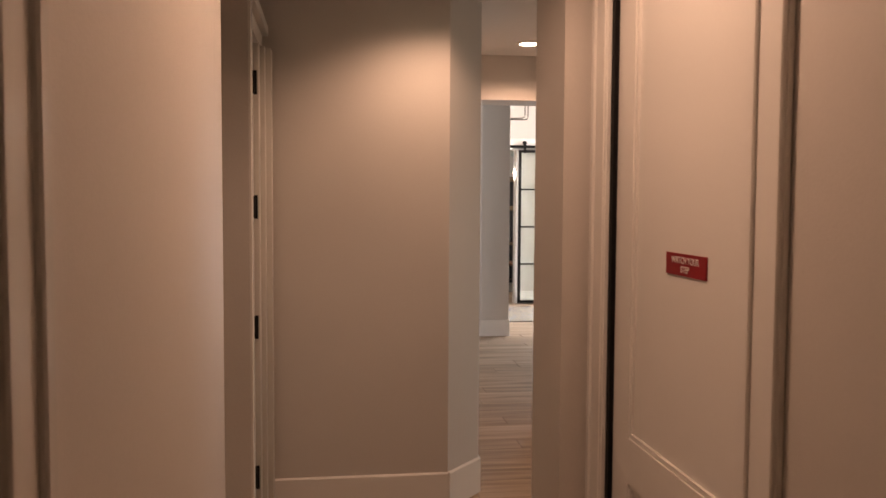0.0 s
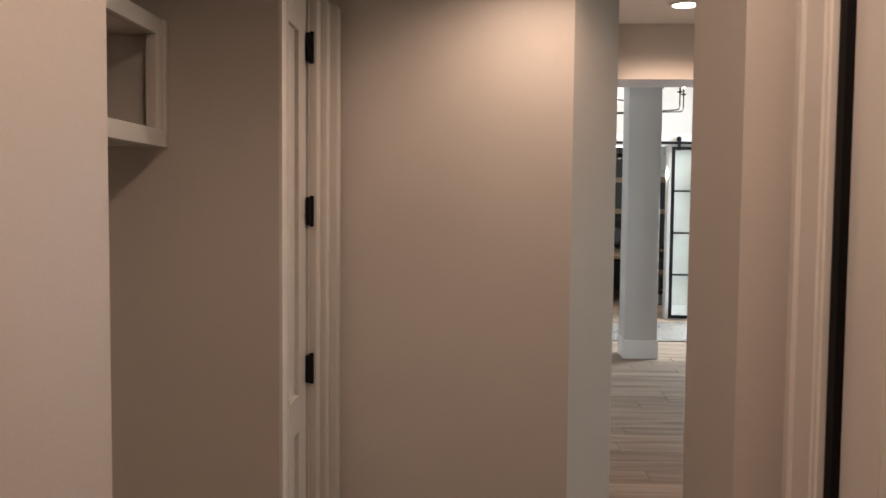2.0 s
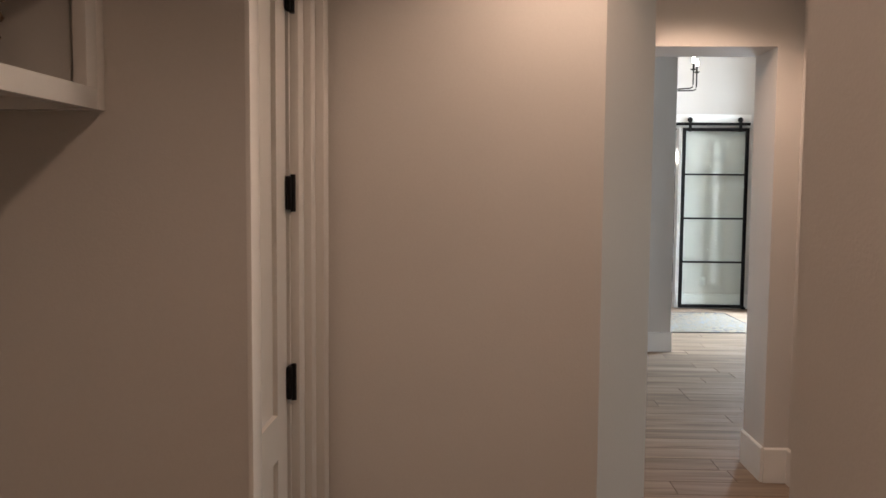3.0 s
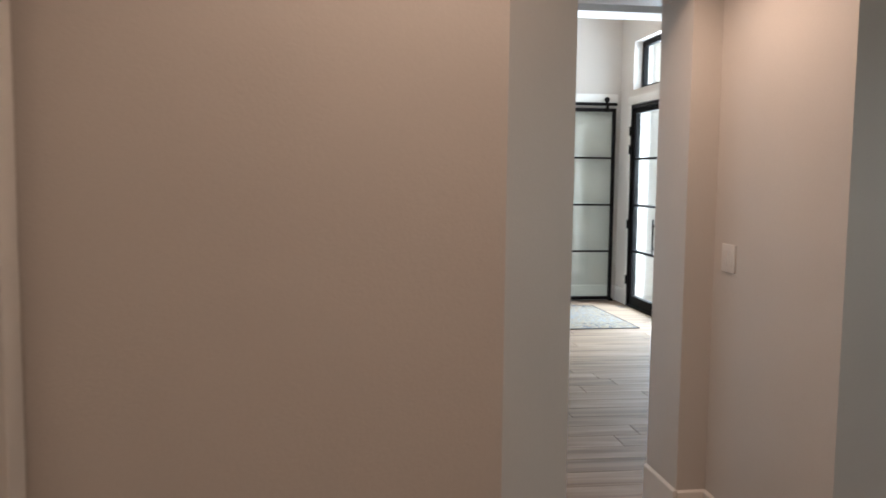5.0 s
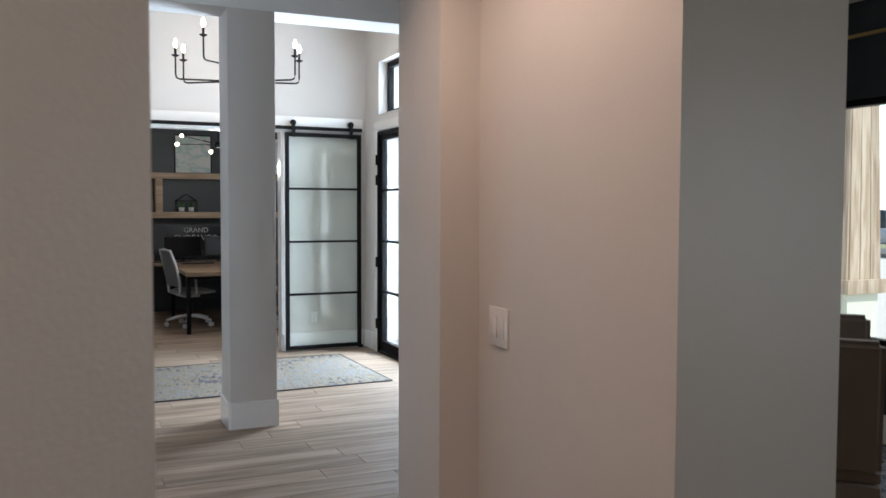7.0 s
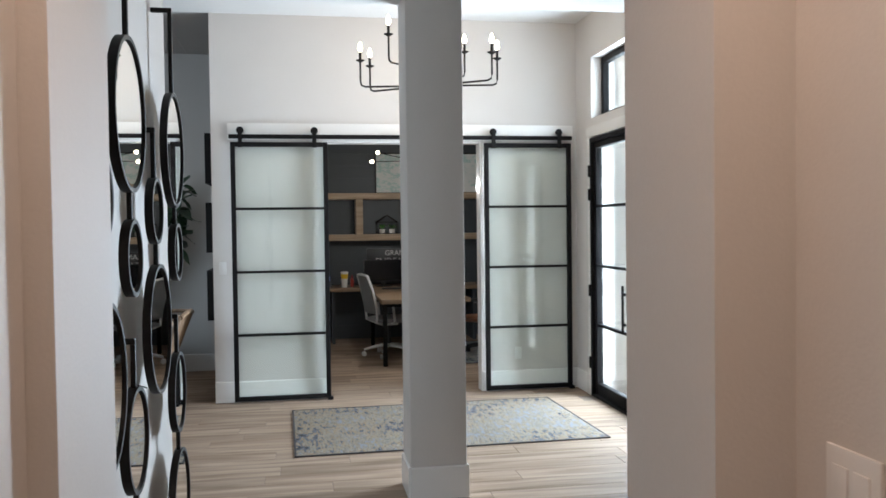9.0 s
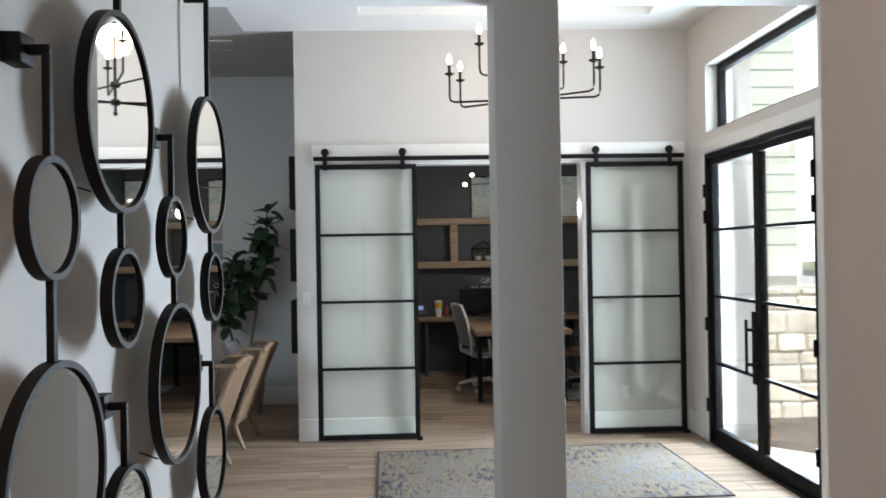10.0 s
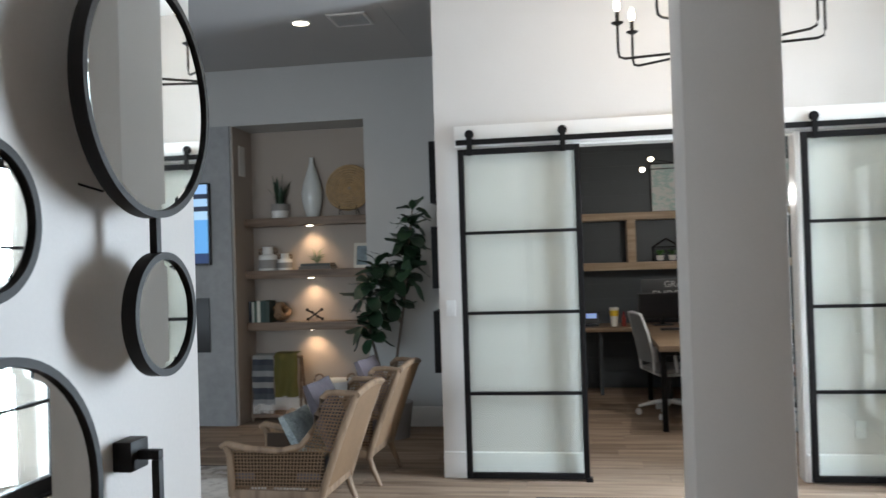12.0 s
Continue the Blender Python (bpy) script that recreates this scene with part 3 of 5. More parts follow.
# barn doors
def barn_door(x0, x1, label):
    d = thing("barn_door", label, "door", "sliding glass barn doors", ((x0 + x1) / 2, 12.891, 0))
    w, y0, y1, z0, z1, fr = (x1 - x0) / 2, -.02, .02, .015, 2.42, .042
    part("stile", boxes((-w, -w + fr, y0, y1, z0, z1), bevel=.003), M_BLACK, d)
    part("stile", boxes((w - fr, w, y0, y1, z0, z1), bevel=.003), M_BLACK, d)
    part("top_rail", boxes((-w + fr, w - fr, y0, y1, z1 - fr, z1), bevel=.003), M_BLACK, d)
    part("bottom_rail", boxes((-w + fr, w - fr, y0, y1, z0, z0 + fr), bevel=.003), M_BLACK, d)
    inner_h = (z1 - z0 - 2 * fr - 3 * .024) / 4
    z = z0 + fr
    for k in range(4):
        pane = part("pane", boxes((-w + fr, w - fr, -.004, .004, z, z + inner_h)), M_TINT, d)
        pane.visible_shadow = False
        z += inner_h
        if k < 3:
            part("glazing_bar", boxes((-w + fr, w - fr, y0 + .004, y1 - .004, z, z + .024), bevel=.002), M_BLACK, d)
            z += .024
    for x in (-w + .09, w - .12):
        part("hanger_strap", boxes((x - .02, x + .02, y0 - .008, y0, z1 - .05, 2.53), bevel=.002), M_BLACK, d)
        bm = lathe([(0, -.014), (.030, -.014), (.034, -.008), (.034, .008), (.030, .014), (0, .014)], 24)
        bmesh.ops.transform(bm, matrix=pose(x, y0 + .012, 2.528, 90, 0, 0), verts=bm.verts[:])
        part("roller_wheel", bm, M_BLACK, d, "black steel roller wheel")
    part("floor_guide", boxes((w - .03, w + .02, -.03, .03, 0, .03), bevel=.004), M_BLACK, d)
    return d


barn_door(.559, 1.445, "sliding black steel barn door with four clear panes, pushed aside")
barn_door(2.948, 3.819, "sliding black steel barn door with four clear panes in the foyer corner")
track = thing("barn_door_track", "black flat steel sliding rail on a white board", "rail")
part("rail", boxes((.545, 3.835, 12.884, 12.892, 2.452, 2.492), bevel=.002), M_BLACK, track)
part("header_board", boxes((.53, 3.855, 12.925, YW, 2.44, 2.60), bevel=.003), M_TRIM, track, "white painted board")
for x in (.62, 1.3, 2.0, 2.7, 3.4, 3.78):
    bm = bmesh.new()
    tube(bm, [(x, 12.89, 2.472), (x, 12.926, 2.472)], .011, 10)
    part("spacer", bm, M_BLACK, track)
opening_trim = setting("trim", boxes((OX0 - .001, OX0 + .018, YW - .004, YW + .144, 0, 2.44), (OX1 - .018, OX1 + .001, YW - .004, YW + .144, 0, 2.44), (OX0 + .018, OX1 - .018, YW - .004, YW + .144, 2.422, 2.441)), M_TRIM, "white painted lining of the office doorway", "trim")

# front doors: two steel leaves
front = thing("front_door", "closed double front door of black steel and clear glass", "door", kind="structure")
FXX = XF - .02
part("frame", boxes((FXX, FXX + .11, F1 - .04, F1, 0, 2.43), (FXX, FXX + .11, F0, F0 + .04, 0, 2.43), (FXX, FXX + .11, F0 + .04, F1 - .04, 2.39, 2.43), (FXX, FXX + .13, F0 + .04, F1 - .04, 0, .02), bevel=.003), M_BLACK, front)
mid = (F0 + F1) / 2
for a, b, side in ((F0 + .042, mid - .003, -1), (mid + .003, F1 - .042, 1)):
    lf = part("door_leaf", boxes((FXX + .03, FXX + .085, a, a + .05, .022, 2.385), (FXX + .03, FXX + .085, b - .05, b, .022, 2.385), (FXX + .03, FXX + .085, a + .05, b - .05, 2.335, 2.385), (FXX + .03, FXX + .085, a + .05, b - .05, .022, .13), bevel=.003), M_BLACK, front)
    h = (2.335 - .13 - 3 * .024) / 4
    z = .13
    for k in range(4):
        pane = part("pane", boxes((FXX + .05, FXX + .062, a + .05, b - .05, z, z + h)), M_GLASS, lf)
        pane.visible_shadow = False
        z += h
        if k < 3:
            part("glazing_bar", boxes((FXX + .036, FXX + .08, a + .05, b - .05, z, z + .024), bevel=.002), M_BLACK, lf)
            z += .024
    hy = (b - .085) if side < 0 else (a + .085)
    hy2 = (b - .03) if side < 0 else (a + .03)
    bm = boxes((FXX - .035, FXX - .017, hy - .009, hy + .009, .70, 1.10), (FXX - .02, FXX + .03, hy2 - .012, hy2 + .012, .76, .785), (FXX - .02, FXX + .03, hy2 - .012, hy2 + .012, 1.015, 1.04), (FXX - .033, FXX - .018, min(hy, hy2), max(hy, hy2), .76, .785), (FXX - .033, FXX - .018, min(hy, hy2), max(hy, hy2), 1.015, 1.04), bevel=.002)
    part("pull_handle", bm, M_BLACK, lf, "long black pull handle")
    part("lock_plate", boxes((FXX + .022, FXX + .03, min(a, hy2 - .05) if side > 0 else b - .10, (a + .10) if side > 0 else b, .62, 1.16), bevel=.002), M_BLACK, lf)
    oy = b if side > 0 else a
    for z in (.32, 1.0, 1.9, 2.12):
        bm = bmesh.new()
        tube(bm, [(FXX - .012, oy + side * .02, z - .055), (FXX - .012, oy + side * .02, z + .055)], .014, 10)
        part("hinge", bm, M_BLACK, lf)
fc = thing("front_door_casing", "flat white casing round the steel front door", "trim", kind="structure")
part("side_casing", boxes((XF - .022, XF, F1, F1 + .095, 0, 2.44), bevel=.002), M_TRIM, fc)
part("side_casing", boxes((XF - .022, XF, F0 - .095, F0, 0, 2.44), bevel=.002), M_TRIM, fc)
part("head_casing", boxes((XF - .022, XF, F0 - .095, F1 + .095, 2.44, 2.535), bevel=.002), M_TRIM, fc)

transom = thing("window_1", "wide black-framed transom window over the front door", "window", kind="structure")
part("window_frame", boxes((XF + .1, XF + .16, F1 - .06, F1, 2.62, 3.19), (XF + .1, XF + .16, F0, F0 + .06, 2.62, 3.19), (XF + .1, XF + .16, F0 + .06, F1 - .06, 3.13, 3.19), (XF + .1, XF + .16, F0 + .06, F1 - .06, 2.62, 2.665), bevel=.003), M_BLACK, transom)
p = part("pane", boxes((XF + .125, XF + .135, F0 + .06, F1 - .06, 2.665, 3.13)), M_GLASS, transom)
p.visible_shadow = False
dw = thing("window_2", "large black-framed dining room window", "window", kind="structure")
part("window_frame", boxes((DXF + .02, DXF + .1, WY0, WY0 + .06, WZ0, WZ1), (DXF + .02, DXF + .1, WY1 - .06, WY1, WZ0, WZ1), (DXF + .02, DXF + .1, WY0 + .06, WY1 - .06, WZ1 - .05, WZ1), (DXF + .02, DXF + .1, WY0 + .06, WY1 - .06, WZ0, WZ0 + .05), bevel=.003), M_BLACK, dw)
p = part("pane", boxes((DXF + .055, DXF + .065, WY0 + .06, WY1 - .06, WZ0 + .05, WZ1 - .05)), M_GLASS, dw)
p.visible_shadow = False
rod = thing("curtain_rod", "thin brass curtain rod above the dining window", "curtain rod")
M_BRASS = material("brass", (.55, .36, .14), .3, 1.0, vary=.08)
bm = bmesh.new()
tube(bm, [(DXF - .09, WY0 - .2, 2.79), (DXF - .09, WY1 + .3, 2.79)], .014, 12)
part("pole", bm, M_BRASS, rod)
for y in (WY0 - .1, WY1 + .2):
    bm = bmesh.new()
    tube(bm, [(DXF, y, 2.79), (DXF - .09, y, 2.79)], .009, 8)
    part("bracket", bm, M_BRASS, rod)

# ---- round mirrors ----
MX = XM + .078


def ring(bm, cy, cz, r, x0, x1, wide):
    """A flat-edged hoop standing in the plane of the wall."""
    n = 56
    prof = [(r, x0), (r, x1), (r - wide, x1), (r - wide, x0)]
    rings = [[bm.verts.new((x, cy + q * math.cos(2 * math.pi * k / n), cz + q * math.sin(2 * math.pi * k / n))) for q, x in prof] for k in range(n)]
    for k in range(n):
        a, b = rings[k], rings[(k + 1) % n]
        for i in range(4):
            bm.faces.new((a[i], a[(i + 1) % 4], b[(i + 1) % 4], b[i]))
    return bm


def disc(cy, cz, r, x0, x1, bevel):
    bm = bmesh.new()
    n = 56
    rows = [(r, x0), (r, x1 - .0004), (r - bevel, x1)]
    rings = [[bm.verts.new((x, cy + q * math.cos(2 * math.pi * k / n), cz + q * math.sin(2 * math.pi * k / n))) for k in range(n)] for q, x in rows]
    for a, b in zip(rings, rings[1:]):
        for k in range(n):
            bm.faces.new((a[k], a[(k + 1) % n], b[(k + 1) % n], b[k]))
    bm.faces.new(rings[0])
    bm.faces.new(rings[-1])
    return bm


def mirror_strand(y, circles, hook, rod_top, label):
    """A strand of round mirrors joined by bars; circles are rows of y, z, r from the top down."""
    s = thing("mirror_cluster", label, "mirror", "round mirrors on the wall", (XM, y, 0))
    ox = -XM
    for k, (cy, cz, r) in enumerate(circles):
        bm = bmesh.new()
        ring(bm, cy - y, cz, r, MX - .025 + ox, MX + ox, .012)
        f = part("frame", bm, M_BRONZE, s, "dark iron hoop frame")
        smooth(part("mirror_glass", disc(cy - y, cz, r - .013, MX - .016 + ox, MX - .006 + ox, .010), M_MIRROR, f, "bevelled round mirror glass"), 1.5)
        if r > .15:
            bm = bmesh.new()
            tube(bm, [(0, cy - y - r * .5, cz - r * .75), (MX - .03 + ox, cy - y - r * .55, cz - r * .82)], .002, 6)
            part("standoff_pin", bm, M_BRONZE, s)
        if k:
            py, pz, pr = circles[k - 1]
            part("joining_bar", boxes((MX - .02 + ox, MX - .006 + ox, (py + cy) / 2 - y - .008, (py + cy) / 2 - y + .008, cz + r - .002, pz - pr + .002), bevel=.002), M_BRONZE, s)
    cy, cz, r = circles[0]
    if hook:
        part("wall_block", boxes((0, .034, cy - y - .028, cy - y + .028, hook - .025, hook + .025), bevel=.003), M_BRONZE, s, "square iron wall block")
        part("hook_bar", boxes((.03, MX - .006 + ox, cy - y - .008, cy - y + .008, hook - .008, hook + .008), (MX - .02 + ox, MX - .006 + ox, cy - y - .008, cy - y + .008, cz + r - .002, hook - .008), bevel=.002), M_BRONZE, s)
    else:
        part("hook_bar", boxes((MX - .02 + ox, MX - .006 + ox, cy - y - .008, cy - y + .008, cz + r - .002, rod_top), (0, MX - .006 + ox, cy - y - .008, cy - y + .008, rod_top, rod_top + .016), bevel=.002), M_BRONZE, s)


mirror_strand(6.95, [(6.95, 1.695, .104), (6.96, 1.25, .207)], 1.975, 0, "dark iron mirror strand: small round mirror over a large one")
mirror_strand(7.30, [(7.30, 1.928, .208), (7.313, 1.544, .105)], 0, 2.40, "dark iron mirror strand: large round mirror over a small one")
mirror_strand(7.31, [(7.31, 1.05, .145), (7.31, .64, .2)], 1.319, 0, "dark iron mirror strand low on the wall")
mirror_strand(7.69, [(7.69, 1.679, .104), (7.715, 1.306, .205)], 1.932, 0, "dark iron mirror strand: small round mirror over a large one")
mirror_strand(8.10, [(8.10, 1.905, .206), (8.125, 1.537, .105)], 0, 2.40, "dark iron mirror strand: large round mirror over a small one")
mirror_strand(8.10, [(8.10, 1.03, .145), (8.10, .62, .2)], 1.305, 0, "dark iron mirror strand low on the wall")

# ---- foyer ----
def chandelier(cx, cy):
    c = thing("chandelier", "dark iron chandelier with lit candle bulbs on two tiers", "chandelier", place=(cx, cy, 0))
    bm = bmesh.new()
    tube(bm, [(0, 0, 2.70), (0, 0, 3.86)], .011, 10)
    part("stem", bm, M_BRONZE, c)
    part("canopy", lathe([(0, 3.858), (.065, 3.858), (.065, 3.845), (.03, 3.825), (0, 3.825)], 24), M_BRONZE, c)
    part("finial", lathe([(0, 2.67), (.012, 2.675), (.018, 2.69), (.008, 2.71), (0, 2.71)], 12), M_BRONZE, c)
    for zb, reach, mid_angle in ((2.77, .56, 157), (2.77, .56, 337), (2.90, .46, 232), (2.90, .46, 52)):
        if mid_angle in (157, 232):
            part("hub", lathe([(0, zb - .025), (.03, zb - .02), (.04, zb), (.03, zb + .02), (0, zb + .025)], 16), M_BRONZE, c)
        for da in (-13, 13):
            a = radians(mid_angle + da)
            x, y = reach * math.cos(a), reach * math.sin(a)
            bm = bmesh.new()
            pts = [(0, 0, zb), (x * .93, y * .93, zb), (x * .985, y * .985, zb + .012), (x, y, zb + .045), (x, y, zb + .21)]
            tube(bm, pts, .008, 8)
            arm = part("arm", bm, M_BRONZE, c)
            z = zb + .20
            part("drip_cup", lathe([(0, z), (.012, z), (.036, z + .014), (.036, z + .019), (.01, z + .014), (0, z + .014)], 18, (x, y, 0)), M_BRONZE, arm)
            part("candle_sleeve", lathe([(0, z + .012), (.0115, z + .012), (.0115, z + .085), (0, z + .085)], 12, (x, y, 0)), M_BRONZE, arm)
            part("bulb", lathe([(0, z + .085), (.010, z + .087), (.019, z + .108), (.017, z + .13), (.008, z + .158), (0, z + .168)], 14, (x, y, 0)), M_BULB, arm, "glowing candle bulb")
    return c


chandelier(2.24, 11.75)
glow_lamp = new("chandelier_glow", bpy.data.lights.new("chandelier_glow", "POINT"))
glow_lamp.data.energy, glow_lamp.data.color, glow_lamp.data.shadow_soft_size = 20, (1, .72, .45), .12
glow_lamp.location = (2.24, 11.75, 3.22)


def rug_material(name, tones, scale, stretch):
    m = material(name, tones[0], .95)
    n, l = m.node_tree.nodes, m.node_tree.links
    b = n["Principled BSDF"]
    geo, mp, t1, t2, ramp = (n.new("ShaderNode" + k) for k in ("NewGeometry", "Mapping", "TexNoise", "TexNoise", "ValToRGB"))
    mp.inputs["Scale"].default_value = stretch
    l.new(geo.outputs["Position"], mp.inputs["Vector"])
    t1.inputs["Scale"].default_value, t1.inputs["Detail"].default_value, t1.inputs["Roughness"].default_value = scale, 9, .7
    l.new(mp.outputs[0], t1.inputs["Vector"])
    t2.inputs["Scale"].default_value = 1.1
    l.new(geo.outputs["Position"], t2.inputs["Vector"])
    mx = n.new("ShaderNodeMath")
    mx.operation = "MULTIPLY_ADD"
    mx.inputs[1].default_value = .45
    l.new(t2.outputs["Fac"], mx.inputs[0])
    l.new(t1.outputs["Fac"], mx.inputs[2])
    r = ramp.color_ramp
    while len(r.elements) < len(tones):
        r.elements.new(.5)
    for k, tone in enumerate(tones):
        r.elements[k].position, r.elements[k].color = .60 + .25 * k / (len(tones) - 1), (*tone, 1)
    l.new(mx.outputs[0], ramp.inputs[0])
    l.new(ramp.outputs[0], b.inputs["Base Color"])
    bp = n.new("ShaderNodeBump")
    bp.inputs["Strength"].default_value, bp.inputs["Distance"].default_value = .6, .006
    l.new(t1.outputs["Fac"], bp.inputs["Height"])
    l.new(bp.outputs[0], b.inputs["Normal"])
    return m


M_RUG = rug_material("distressed_wool", [(.012, .013, .016), (.14, .16, .19), (.02, .022, .03), (.27, .18, .09), (.16, .135, .10), (.27, .24, .19), (.02, .025, .035), (.25, .19, .12), (.15, .17, .20)], 5.5, (4.5, 1.4, 1))
M_BIND = material("dark_binding", (.035, .028, .028), .9)
M_RUG2 = rug_material("blue_ivory_wool", [(.05, .07, .10), (.30, .34, .38), (.55, .54, .50), (.62, .6, .55), (.10, .14, .2)], 9, (1, 1.6, 1))
M_RUG4 = rug_material("blue_black_wool", [(.02, .03, .045), (.10, .15, .22), (.03, .035, .05), (.42, .42, .40), (.05, .08, .13), (.5, .48, .43), (.015, .02, .03)], 7, (1, 1.6, 1))
M_RUG3 = rug_material("faded_wool", [(.20, .17, .15), (.42, .38, .34), (.52, .48, .43)], 8, (1, 1, 1))


def rug(name, label, x0, x1, y0, y1, turn, mat):
    r = thing(name, label, "rug", place=((x0 + x1) / 2, (y0 + y1) / 2, 0))
    w, d = (x1 - x0) / 2, (y1 - y0) / 2
    bm = bmesh.new()
    bmesh.ops.create_grid(bm, x_segments=48, y_segments=32, size=1)
    rr = random.Random(3)
    for v in bm.verts:
        edge = max(abs(v.co.x), abs(v.co.y)) > .999
        v.co = Vector((v.co.x * (w - .008), v.co.y * (d - .008), (.006 if edge else .011) + rr.random() * .003))
    part("surface", bm, mat, r)
    part("binding", boxes((-w, w, -d, -d + .014, 0.001, .010), (-w, w, d - .014, d, 0.001, .010), (-w, -w + .014, -d + .014, d - .014, 0.001, .010), (w - .014, w, -d + .014, d - .014, 0.001, .010)), M_BIND, r, "dark edge binding")
    r.rotation_euler.z = radians(turn)


rug("area_rug", "distressed grey, blue and tan area rug before the front door", 1.10, 3.46, 10.93, 12.47, 1.2, M_RUG)

# deep black frames on the office's outer wall
M_PRINT = material("grey_print", (.45, .47, .48), .6, vary=.4, scale=6)
for z0, z1 in ((2.05, 2.52), (1.40, 1.87), (.76, 1.23)):
    f = thing("picture_frame", "deep black picture frame on the grey office side wall", "picture", "pictures on the office side wall")
    xa, xb, ya, yb = XWL - .07, XWL - .001, 13.06, 13.70
    part("frame", boxes((xa, xb, ya, ya + .02, z0, z1), (xa, xb, yb - .02, yb, z0, z1), (xa, xb, ya + .02, yb - .02, z1 - .02, z1), (xa, xb, ya + .02, yb - .02, z0, z0 + .02)), M_BLACK, f)
    part("print", boxes((xa + .03, xb - .002, ya + .02, yb - .02, z0 + .02, z1 - .02)), M_PRINT, f)

# ceiling vent
vent = thing("ceiling_vent", "white louvred air vent in the living room ceiling", "vent", place=(-.37, 13.42, HIGH))
part("frame", boxes((-.16, .16, -.17, -.15, -.012, 0), (-.16, .16, .15, .17, -.012, 0), (-.16, -.14, -.15, .15, -.012, 0), (.14, .16, -.15, .15, -.012, 0)), M_WHITE_PLASTIC, vent)
for k in range(9):
    bm = boxes((-.14, .14, -.012, .012, -.002, 0))
    bmesh.ops.transform(bm, matrix=pose(0, -.13 + k * .0325, -.008, 35, 0, 0), verts=bm.verts[:])
    part("slat", bm, M_WHITE_PLASTIC, vent)
part("backing", boxes((-.14, .14, -.15, .15, -.0015, -.0005)), M_BLACK_PLASTIC, vent)

# ---- living room ----
M_PANEL = material("grey_plaster_panel", (.30, .30, .30), .6, vary=.14, scale=2.2, grain=14, bump=.2, bump_scale=40)
panel = setting("trim", boxes((-5.2, -2.06, YN - .03, YN - .001, 0, 3.04)), M_PANEL, "grey stone-look panel behind the television", "trim")
M_SCREEN = bpy.data.materials.new("tv_screen")
M_SCREEN.use_nodes = True
n, l = M_SCREEN.node_tree.nodes, M_SCREEN.node_tree.links
geo, sep, ramp = n.new("ShaderNodeNewGeometry"), n.new("ShaderNodeSeparateXYZ"), n.new("ShaderNodeValToRGB")
mr = n.new("ShaderNodeMapRange")
mr.inputs["From Min"].default_value, mr.inputs["From Max"].default_value = 1.66, 2.45
l.new(geo.outputs["Position"], sep.inputs[0])
l.new(sep.outputs[2], mr.inputs["Value"])
l.new(mr.outputs[0], ramp.inputs[0])
r = ramp.color_ramp
r.interpolation = "CONSTANT"
for k, (p, col) in enumerate(((0, (.03, .06, .16, 1)), (.12, (.15, .45, .9, 1)), (.55, (.5, .75, 1, 1)), (.66, (.02, .03, .06, 1)), (.72, (.45, .7, 1, 1)), (.82, (.02, .03, .06, 1)), (.88, (.35, .6, 1, 1)))):
    e = r.elements[k] if k < 2 else r.elements.new(p)
    e.position, e.color = p, col
n["Principled BSDF"].inputs["Base Color"].default_value = (.01, .01, .01, 1)
l.new(ramp.outputs[0], n["Principled BSDF"].inputs["Emission Color"])
n["Principled BSDF"].inputs["Emission Strength"].default_value = .9
tv = thing("television", "wall-mounted black television showing a blue picture", "television")
part("bezel", boxes((-3.75, -2.27, YN - .085, YN - .036, 1.637, 2.468), bevel=.004), M_BLACK_PLASTIC, tv)
part("screen", boxes((-3.735, -2.285, YN - .089, YN - .0865, 1.655, 2.453)), M_SCREEN, tv)
part("wall_mount", boxes((-3.2, -2.8, YN - .036, YN - .03, 1.9, 2.2)), M_BLACK_PLASTIC, tv)
sb = single("fireplace_insert", boxes((-3.9, -2.31, YN - .05, YN - .031, .75, 1.30), bevel=.004), M_BLACK_PLASTIC, "slim black glass fireplace set in the grey panel", "fireplace")

NB = YN + .5                      # back of the niche
SF = 15.10                        # front of its shelves
for zt in (2.105, 1.56, 1.02):
    sh = thing("niche_shelf", "thick brown oak floating shelf in the lit niche", "shelf", "niche shelves")
    part("board", boxes((-2.049, -.661, SF, NB - .001, zt - .085, zt), bevel=.003), M_DARKOAK, sh)
    pl = part("puck_light", lathe([(0, zt - .092), (.03, zt - .092), (.034, zt - .0855), (0, zt - .0855)], 20, (-1.36, 15.20, 0)), M_CAN, sh, "round glowing puck light")
    spot_light("shelf_light_beam", (-1.36, 15.20, zt - .10), 9.5, (1, .72, .45), .02, 110, .9, (0, .25, -1))
setting("niche_lining", boxes((-2.0495, -2.035, YN + .002, NB - .001, 0, 3.038), (-2.035, -.661, NB - .014, NB - .0012, .2, 3.038)), material("taupe_paint", (.36, .30, .25), .6, vary=.03, bump=.1), "warm beige paint inside the niche", "wall")

M_CERAMIC = material("pale_glazed_ceramic", (.62, .63, .60), .12, vary=.04, coat=.3)
M_LEAF = material("dark_green_leaf", (.022, .05, .024), .38, vary=.3, scale=12, random_object=.35)
M_LEAF_B = material("bright_green_leaf", (.06, .20, .04), .45, vary=.3, scale=14, random_object=.3)
M_SAGE = material("grey_green_leaf", (.16, .20, .11), .6, vary=.3)
M_CONCRETE = material("grey_concrete", (.28, .26, .24), .85, vary=.15)
M_WHITE = material("white_glaze", (.72, .70, .66), .4, vary=.04)
M_JUTE = material("woven_seagrass", (.42, .28, .14), .8, vary=.35, scale=20, grain=140, bump=.5)
M_PAPER = material("book_paper", (.62, .58, .50), .9)

